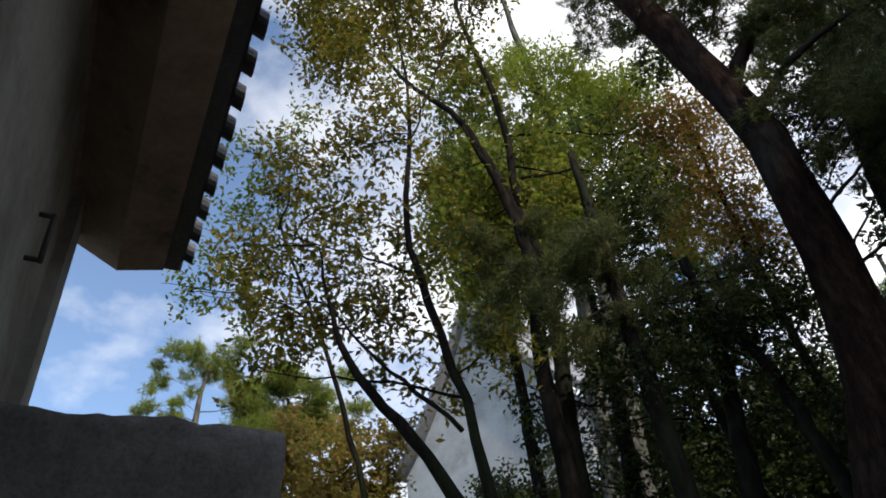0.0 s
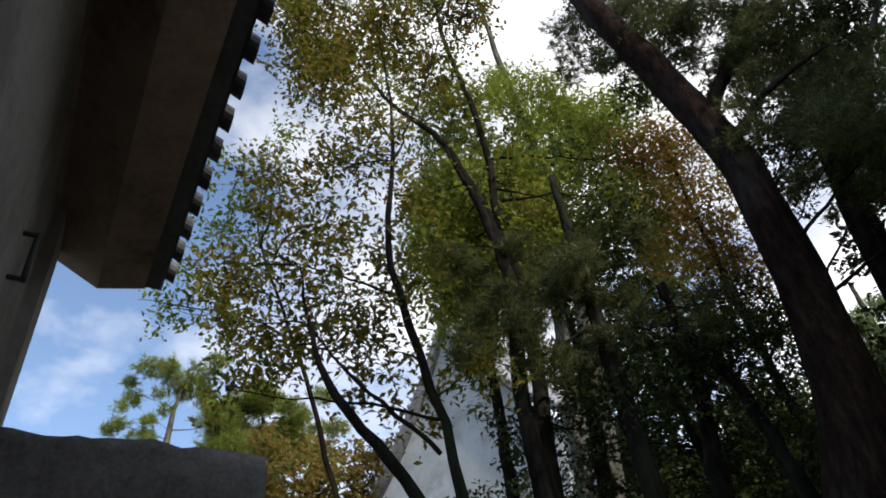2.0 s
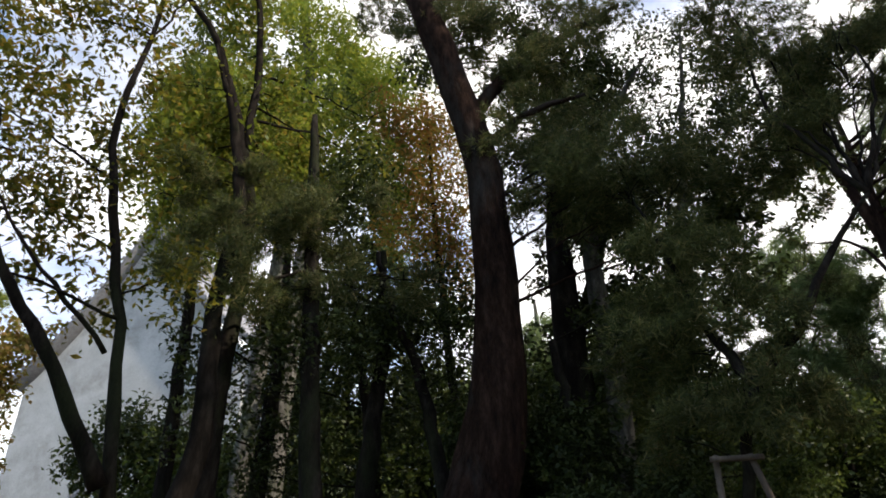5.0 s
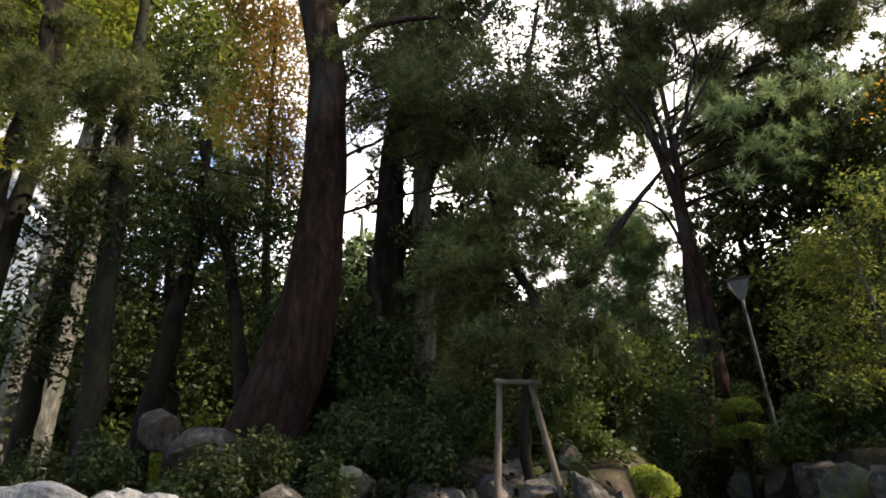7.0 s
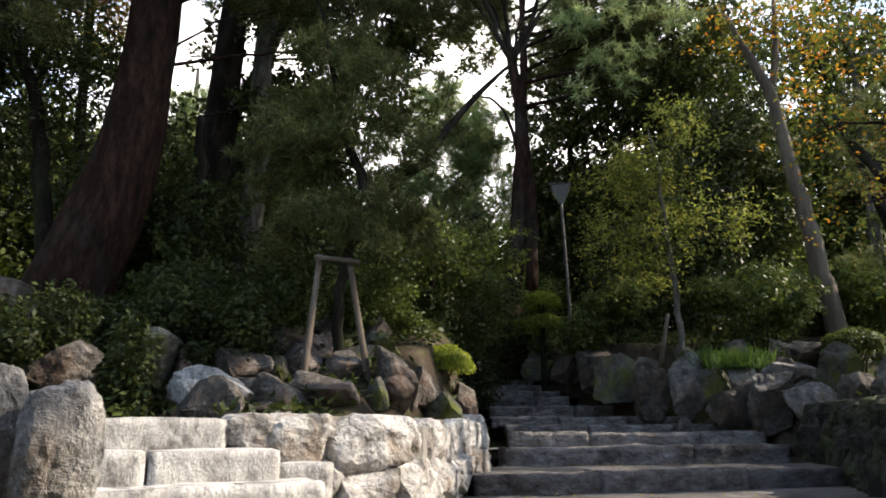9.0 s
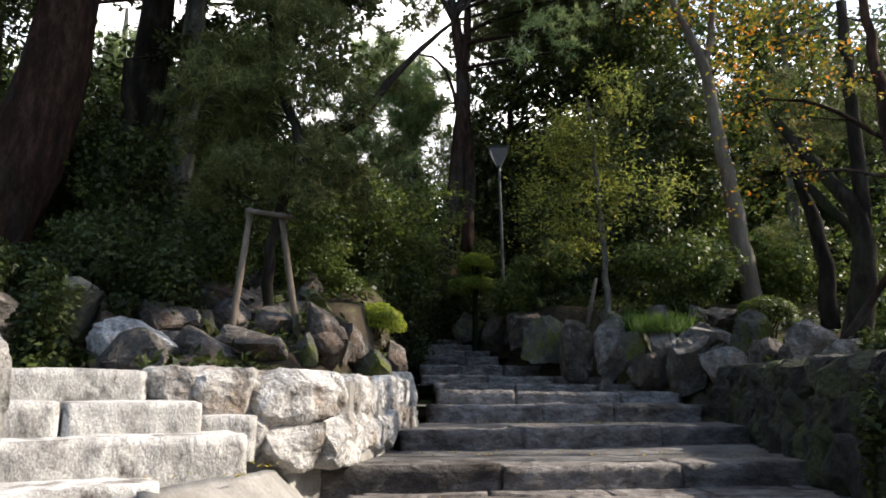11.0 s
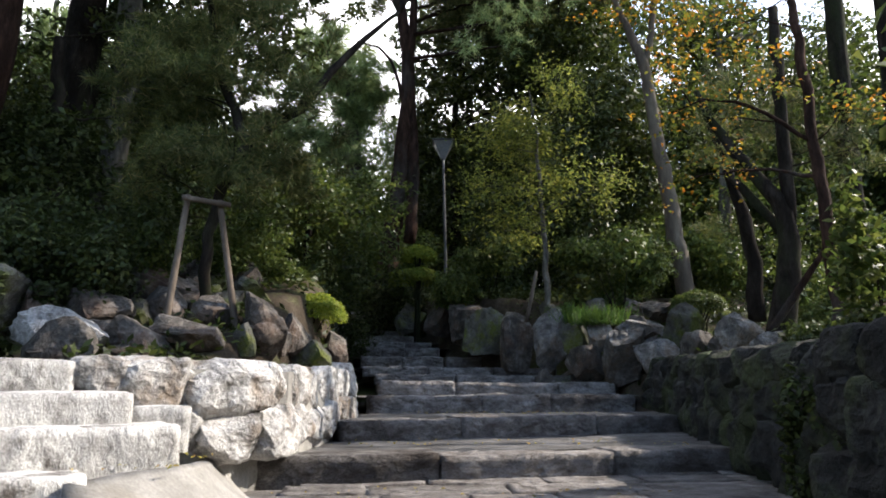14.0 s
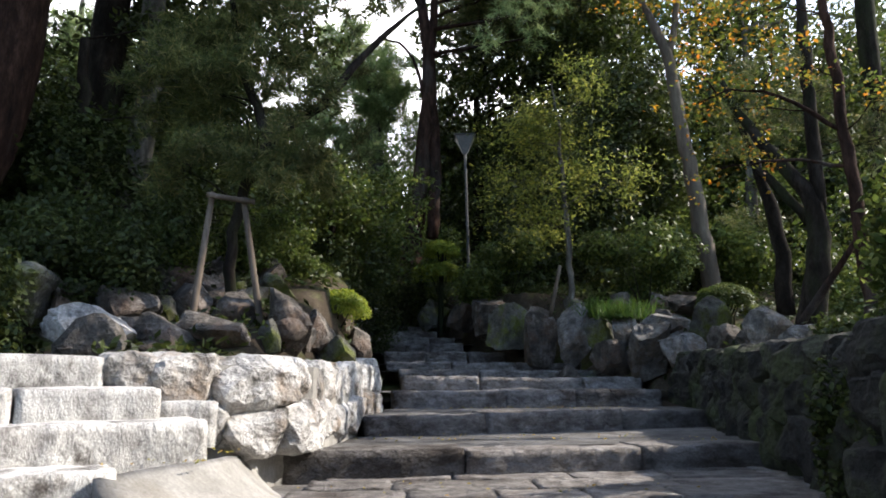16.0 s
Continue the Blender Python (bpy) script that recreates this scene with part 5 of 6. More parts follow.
twin_pine = tree("twin_pine", "twin-stemmed pine with drooping branch against the sky", [
    ([(-1.36, 17.95, 2.32), (-1.27, 17.96, 3.79), (-0.94, 17.98, 6.25), (-0.72, 17.99, 9.16), (-0.98, 17.97, 11.20), (-1.37, 17.95, 14.02)], [0.26, 0.22, 0.19, 0.16, 0.12, 0.06]),
    ([(-0.68, 17.99, 4.40), (-0.57, 17.99, 6.25), (-0.71, 17.99, 8.83), (-0.62, 17.99, 11.21), (-0.59, 17.99, 14.06)], [0.17, 0.16, 0.13, 0.10, 0.06]),
    ([(-0.86, 17.98, 8.17), (-1.07, 17.97, 9.24), (-1.47, 17.94, 9.90), (-2.17, 17.87, 10.08)], [0.06, 0.05, 0.04, 0.02])],
    [(1.20, 17.96, 10.67, 0.87), (1.81, 17.91, 9.96, 0.70), (0.25, 18.00, 11.04, 0.79), (2.29, 17.85, 10.78, 0.86), (0.58, 17.99, 12.26, 0.96), (1.85, 17.90, 12.03, 1.11), (-1.97, 17.89, 11.67, 0.79), (-1.35, 17.95, 12.94, 1.13), (2.05, 17.93, 10.96, 0.90), (1.28, 18.01, 12.77, 0.95), (2.89, 17.81, 12.24, 0.90), (0.95, 18.04, 14.98, 1.17), (3.05, 17.78, 14.11, 1.09), (-0.59, 18.07, 15.63, 1.04), (4.20, 17.53, 13.24, 0.89), (2.02, 16.93, 12.67, 0.96), (3.06, 16.76, 10.92, 0.83), (4.00, 16.54, 11.29, 0.88), (0.50, 17.06, 12.19, 0.84), (4.53, 16.40, 12.90, 0.90), (2.23, 16.90, 14.93, 1.09), (3.73, 16.61, 14.20, 1.03)],
    BARK, L_PINE, 15, pine=dict(cover=6.5, length=0.26, width=0.028, needles=16, flat=0.6, up=-0.1))
# Sprays take the bright needle copy to look sunlit beside the dark crown.
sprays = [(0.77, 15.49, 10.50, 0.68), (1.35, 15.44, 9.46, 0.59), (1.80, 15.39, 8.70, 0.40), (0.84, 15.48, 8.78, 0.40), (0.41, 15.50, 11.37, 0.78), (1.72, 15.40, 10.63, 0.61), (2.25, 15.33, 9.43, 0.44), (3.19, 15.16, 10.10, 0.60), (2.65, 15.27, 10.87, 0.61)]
link_mesh("needle_sprays", np_mesh("needle_sprays", needle_tris(np.random.default_rng(151), sprays, 2.0, 0.24, 0.018, 18, 0.55, -0.3), 3), L_PINE_LIGHT, twin_pine, "drooping needle sprays with sunlight put into their pale colour")
for q in sprays[::2]:
    tube_part("bough", [(-0.72, 17.99, q[2] + 0.9), ((q[0] - 0.72) / 2, 17.2, q[2] + 0.7), q[:3]], [0.06, 0.04, 0.012], BARK, twin_pine, 6)
tree("yellowing_sapling", "young tree with yellow-green leaves tied to a stake", [([(1.87, 11.35, 1.70), (1.85, 11.35, 1.98), (1.79, 11.36, 3.40), (1.71, 11.37, 5.10), (1.63, 11.38, 5.72)], [0.055, 0.05, 0.04, 0.03, 0.01])],
    [(1.42, 11.41, 5.32, 0.41), (2.04, 11.32, 5.33, 0.44), (1.03, 11.45, 4.72, 0.35), (1.60, 11.39, 4.60, 0.48), (0.78, 11.47, 4.02, 0.33), (1.29, 11.33, 3.88, 0.43), (2.41, 11.24, 3.96, 0.42), (2.81, 10.95, 3.92, 0.31), (1.64, 11.18, 3.45, 0.42), (2.07, 11.31, 4.57, 0.43), (1.00, 11.36, 3.30, 0.34)],
    GREY_BARK, L_SAPLING, 16, spec=dict(cover=1.8, size=0.08, twig=0.2, leaves=12, up=1.0, slim=0.4, flat=0.6))
stake = thing("sapling_stake", (1.50, 11.30, 1.79), "short weathered stake leaning against the sapling", "tree support")
tube_part("pole", [(1.48, 11.30, 1.70), (1.66, 11.28, 2.53)], [0.035, 0.03], POLE, stake, 8)
tree("grey_tree", "grey forked tree lit along its stem", [([(4.62, 12.69, 2.24), (4.59, 12.70, 2.66), (4.46, 12.74, 3.85), (4.30, 12.80, 5.31), (4.14, 12.85, 6.97), (3.87, 12.93, 7.74), (3.54, 13.03, 8.80)], [0.16, 0.15, 0.13, 0.12, 0.11, 0.07, 0.04]),
    ([(4.13, 12.85, 6.91), (4.32, 12.79, 7.54), (4.41, 12.76, 8.88)], [0.08, 0.06, 0.03])],
    [(3.61, 13.01, 8.03, 0.51), (4.45, 12.75, 8.01, 0.51), (3.96, 12.90, 8.72, 0.69), (4.86, 12.59, 8.28, 0.56), (5.43, 12.33, 7.72, 0.46), (4.82, 12.59, 6.89, 0.42), (4.82, 12.58, 8.41, 0.48)],
    POLE, L_ORANGE, 17, spec=dict(cover=0.4, size=0.085, twig=0.22, leaves=10, up=1.4, slim=0.6, flat=0.4))
tree("autumn_tree", "tree with orange and yellow leaves over the terrace", [([(4.11, 7.10, 1.08), (4.12, 7.09, 1.54), (4.10, 7.10, 2.68), (4.07, 7.12, 3.43), (4.03, 7.14, 4.43), (3.99, 7.16, 5.27)], [0.075, 0.07, 0.062, 0.058, 0.052, 0.04]),
    ([(4.08, 7.11, 3.24), (3.58, 7.38, 3.80), (3.10, 7.59, 3.96), (2.75, 7.73, 3.81)], [0.03, 0.022, 0.014, 0.006]), ([(4.10, 7.10, 2.86), (3.53, 7.40, 3.05), (2.93, 7.66, 3.00)], [0.025, 0.016, 0.006])],
    [(2.91, 7.67, 3.04, 0.24), (3.33, 7.49, 3.21, 0.23), (3.57, 7.38, 4.35, 0.32), (2.94, 7.66, 4.06, 0.26), (3.81, 7.26, 4.09, 0.23), (4.35, 6.71, 3.52, 0.23), (3.47, 7.65, 4.92, 0.30), (2.85, 7.90, 4.46, 0.23), (3.33, 7.71, 3.74, 0.22)],
    BARK, L_ORANGE, 18, spec=dict(cover=0.4, size=0.055, twig=0.16, leaves=10, up=1.4, slim=0.6, flat=0.4))
tree("mossy_tree", "mossy many-branched tree on the terrace", [([(4.23, 8.62, 1.17), (4.38, 8.54, 2.00), (4.46, 8.50, 2.78), (4.18, 8.64, 3.34), (3.79, 8.82, 3.94), (3.57, 8.91, 4.62)], [0.17, 0.14, 0.11, 0.08, 0.06, 0.03]),
    ([(4.42, 9.53, 1.54), (4.41, 9.53, 2.64), (4.25, 9.60, 3.64), (4.02, 9.70, 4.53)], [0.12, 0.10, 0.07, 0.04]), ([(4.45, 8.50, 2.71), (4.47, 8.50, 4.05), (4.50, 8.48, 5.63)], [0.09, 0.08, 0.06]), ([(4.40, 8.64, 2.60), (4.09, 8.80, 3.16), (3.86, 8.90, 3.50)], [0.07, 0.06, 0.04])],
    [(3.89, 9.21, 4.17, 0.47), (4.22, 9.07, 4.20, 0.46), (4.63, 8.87, 3.80, 0.45), (4.61, 9.43, 5.03, 0.49), (5.02, 8.65, 3.72, 0.44), (4.91, 8.71, 4.45, 0.41), (5.39, 8.42, 3.64, 0.43), (4.33, 10.11, 3.10, 0.42)],
    DARK_BARK, L_PINE, 19, pine=dict(cover=1.4, length=0.13, width=0.010, needles=20, flat=0.6, up=0.3))
log = thing("leaning_branch", (3.76, 8.18, 1.08), "reddish dead branch leaning against the tree", "branch")
tube_part("branch", [(3.75, 8.18, 1.07), (4.13, 8.00, 1.65), (4.47, 7.81, 2.21)], [0.05, 0.045, 0.03], BARK, log, 8)

# ---- lamp post ----
lamp = thing("park_lamp", (0.28, 17.00, 2.71), "slim park lamp with an inverted pyramid head", "street lamp")
tube_part("post", [(0.28, 17.00, 2.64), (0.20, 17.00, 6.39)], [0.04, 0.034], LAMP_METAL, lamp, 10)
LH = Vector((0.20, 17.00, 6.36))
bm = bmesh.new()
lo = [bm.verts.new(LH + Vector((sx * 0.05, sy * 0.05, 0))) for sx, sy in ((-1, -1), (1, -1), (1, 1), (-1, 1))]
hi = [bm.verts.new(LH + Vector((sx * 0.24, sy * 0.24, 0.44))) for sx, sy in ((-1, -1), (1, -1), (1, 1), (-1, 1))]
for i in range(4):
    bm.faces.new([lo[i], lo[(i + 1) % 4], hi[(i + 1) % 4], hi[i]])
bm.faces.new(hi)
part("shade", bm, LAMP_GLASS, lamp, "frosted inverted pyramid head")
bm = bmesh.new()
for a in range(4):
    p, q = [Vector((LH.x + sx * 0.255, LH.y + sy * 0.255, LH.z + 0.45)) for sx, sy in (((-1, -1), (1, -1), (1, 1), (-1, 1))[a], ((-1, -1), (1, -1), (1, 1), (-1, 1))[(a + 1) % 4])]
    v, f = tube([p, q], [0.022, 0.022], 6)
    vs = [bm.verts.new(c) for c in v]
    for q2 in f:
        bm.faces.new([vs[i] for i in q2])
part("rim", bm, LAMP_METAL, lamp)

# ---- shrubs ----
def bush_at(label, x, y, z, w, h, seed, leaf, size=0.05, cover=2.5, slim=0.5):
    clipped = "clipped" in label
    low = ground_z(x, y) - 0.02
    if low < z - 0.5 * h and not clipped:
        h = z + 0.5 * h - low
        z = low + 0.5 * h
    made = shrub("shrub", label, (x, y, z - h * 0.5), (w, w * 0.9, h), seed, leaf, size, cover, "shrub", slim, clipped)
    if clipped and low < z - 0.5 * h:
        tube_part("stem", [(x, y, low - 0.1), (x + 0.03, y, z - 0.2 * h)], [0.04, 0.03], DARK_BARK, made, 7, 0, None)
    return made


bush_at("clipped round azalea dome lit by the sun", *(-1.56, 8.86, 1.63, 0.95, 0.48), 51, L_BRIGHT, 0.035)
bush_at("low clipped dome bush on the terrace", *(3.89, 10.29, 1.88, 0.88, 0.45), 52, L_GREEN, 0.04)
bush_at("large glossy evergreen shrub", *(3.18, 11.88, 2.83, 1.85, 1.37), 53, L_GREEN, 0.085)
bush_at("dark evergreen shrub by the lamp", *(0.98, 13.97, 2.98, 1.72, 1.49), 54, L_GREEN, 0.085)
bush_at("layered clipped bush, yellow-green on top", *(-0.42, 14.99, 3.02, 1.23, 0.49), 55, L_BRIGHT, 0.05)
bush_at("layered clipped bush, yellow-green on top", *(-0.36, 15.00, 3.52, 0.86, 0.49), 56, L_BRIGHT, 0.05)
bush_at("dense shaded shrub under the pine", *(-3.45, 7.88, 2.49, 1.31, 1.24), 57, L_DARK, 0.07)
bush_at("dense shaded shrub under the pine", *(-4.18, 7.52, 2.22, 1.36, 1.24), 58, L_DARK, 0.07)
bush_at("green shrub behind the wooden prop", *(-2.48, 8.86, 2.50, 1.10, 1.10), 59, L_GREEN, 0.06)
bush_at("dark shrub filling the bank", *(-1.93, 12.86, 2.69, 1.16, 1.37), 60, L_DARK, 0.08)
bush_at("shrub with fresh green leaves by the wall", *(3.20, 5.07, 1.88, 0.46, 0.80), 61, L_GREEN, 0.09)
bush_at("dark camellia behind the sapling", *(3.65, 15.58, 6.47, 3.44, 4.37), 63, L_DARK, 0.13)
bush_at("tall dark evergreen hedge", *(0.52, 23.99, 8.12, 4.44, 8.47), 64, L_DARK, 0.2)
bush_at("dark shrub under the leaning pine", *(-4.83, 6.67, 1.96, 1.20, 0.72), 65, L_DARK, 0.07)
bush_at("shaded shrub beneath the trees", *(-6.42, 5.11, 1.9, 1.2, 0.8), 66, L_DARK, 0.06)
bush_at("sunlit shrub beyond the trunks", *(-9.26, 9.41, 3.91, 1.09, 0.90), 67, L_BRIGHT, 0.08)
bush_at("dark shrub between the trunks", *(-5.72, 9.60, 3.56, 1.43, 1.25), 68, L_DARK, 0.08)
bush_at("green shrub beyond the terrace", *(5.00, 13.61, 3.37, 2.02, 1.91), 69, L_GREEN, 0.1)
bush_at("green shrub beyond the terrace", *(5.43, 9.57, 2.01, 1.25, 1.09), 70, L_GREEN, 0.08)
bush_at("dark shrub up the slope", *(-1.54, 19.94, 4.64, 2.63, 2.63), 71, L_GREEN, 0.12)
bush_at("dark shrub up the slope", *(-2.96, 14.71, 3.71, 1.94, 2.43), 72, L_GREEN, 0.1)
bush_at("dark shrub behind the big trunk", *(-5.97, 9.42, 3.88, 2.14, 2.14), 75, L_DARK, 0.08)

bush_at("dark low shrub on the bank above the steps", *(-4.75, 5.10, 1.78, 1.10, 0.80), 80, L_DARK, 0.06)
bush_at("olive shrub among the bank rocks", *(-3.61, 5.36, 1.65, 0.60, 0.40), 81, L_DARK, 0.06)
bush_at("dense dark shrub on the bank", *(-3.47, 6.82, 2.27, 1.20, 0.90), 82, L_DARK, 0.06)
bush_at("leafy green shrub under the propped pine", *(-3.39, 7.68, 2.38, 1.30, 1.00), 83, L_GREEN, 0.06)
bush_at("dark spreading shrub at the top of the bank", *(-3.80, 6.58, 1.86, 1.40, 0.90), 84, L_DARK, 0.06)
bush_at("green shrub lit at its edge by the stairs", *(-2.31, 8.91, 2.51, 0.90, 0.90), 85, L_GREEN, 0.06)
bush_at("dark ivy hanging over the shaded wall", *(2.34, 3.73, 1.00, 0.60, 0.45), 76, L_DARK, 0.05)
bush_at("dark ivy hanging over the shaded wall", *(2.15, 4.07, 0.61, 0.35, 0.52), 77, L_DARK, 0.05)
bush_at("dark shrub above the shaded wall", *(3.03, 5.41, 1.11, 0.78, 0.39), 78, L_DARK, 0.06)
# low growth and litter over the soil
urng = np.random.default_rng(31)
ux, uy = urng.uniform(-10, 7, 90000), urng.uniform(4.6, 22, 90000)
keep = []
for x, y in zip(ux, uy):
    if noise.noise(Vector((x * 0.8, y * 0.8, 5))) < -0.12:
        continue
    xl = np.interp(y, [4, 5.5, 8, 10, 12, 14, 18.5, 30], [-1.8, -1.6, -1.4, -1.4, -1.9, -2.5, -3.0, -3.2])
    xr = np.interp(y, [4, 8, 10, 11.6, 12.6, 14, 18.5, 30], [2.6, 3.1, 3.1, 2.6, 1.4, 0.5, -1.0, -1.3])
    if xl < x < xr:
        continue
    keep.append((x, y, ground_z(x, y) + 0.02 + 0.16 * urng.random() ** 2))
p = np.array(keep)
m = len(p)
nrm = unit(urng.normal(0, 0.6, (m, 3)) + np.array([0, 0, 1.0]))
ax = unit(np.cross(nrm, urng.normal(size=(m, 3))))
sd = np.cross(nrm, ax)
ln = urng.uniform(0.05, 0.12, (m, 1))
growth = link_mesh("ground_cover", np_mesh("ground_cover", np.stack([p, p + ax * ln * 0.5 + sd * ln * 0.25, p + ax * ln, p + ax * ln * 0.5 - sd * ln * 0.25], 1), 4), L_DARK)
tagged(growth, "low dark undergrowth and leaf litter over the soil", "undergrowth", "", "stuff")

bush_at("dark shrub at the foot of the twin pine", *(-1.06, 16.47, 2.99, 1.74, 1.61), 79, L_DARK, 0.09)
# tufts of long green blades on the terrace
grng = np.random.default_rng(77)
for cx, cy, cz, w, h in [(2.64, 10.68, 1.76, 0.60, 0.29), (2.14, 10.99, 1.81, 0.41, 0.30), (2.37, 10.64, 1.71, 0.43, 0.22)]:
    t = thing("grass_tuft", (cx, cy, cz - h * 0.5), "tuft of bright green strap leaves among the rocks", "plant", "grass tufts")
    n = 260
    p = np.array([cx, cy, cz - h * 0.5]) + grng.normal(0, 1, (n, 3)) * np.array([w * 0.28, w * 0.2, 0.01])
    d = unit(grng.normal(0, 0.5, (n, 3)) + np.array([0, 0, 1.1])) * (h * grng.uniform(0.7, 1.2, (n, 1)))
    sd = unit(np.cross(d, grng.normal(size=(n, 3)))) * 0.008
    link_mesh("blade_clump", np_mesh("blade_clump", np.stack([p - sd, p + sd, p + d + sd * 0.4, p + d - sd * 0.2], 1), 4), L_GRASS, t)

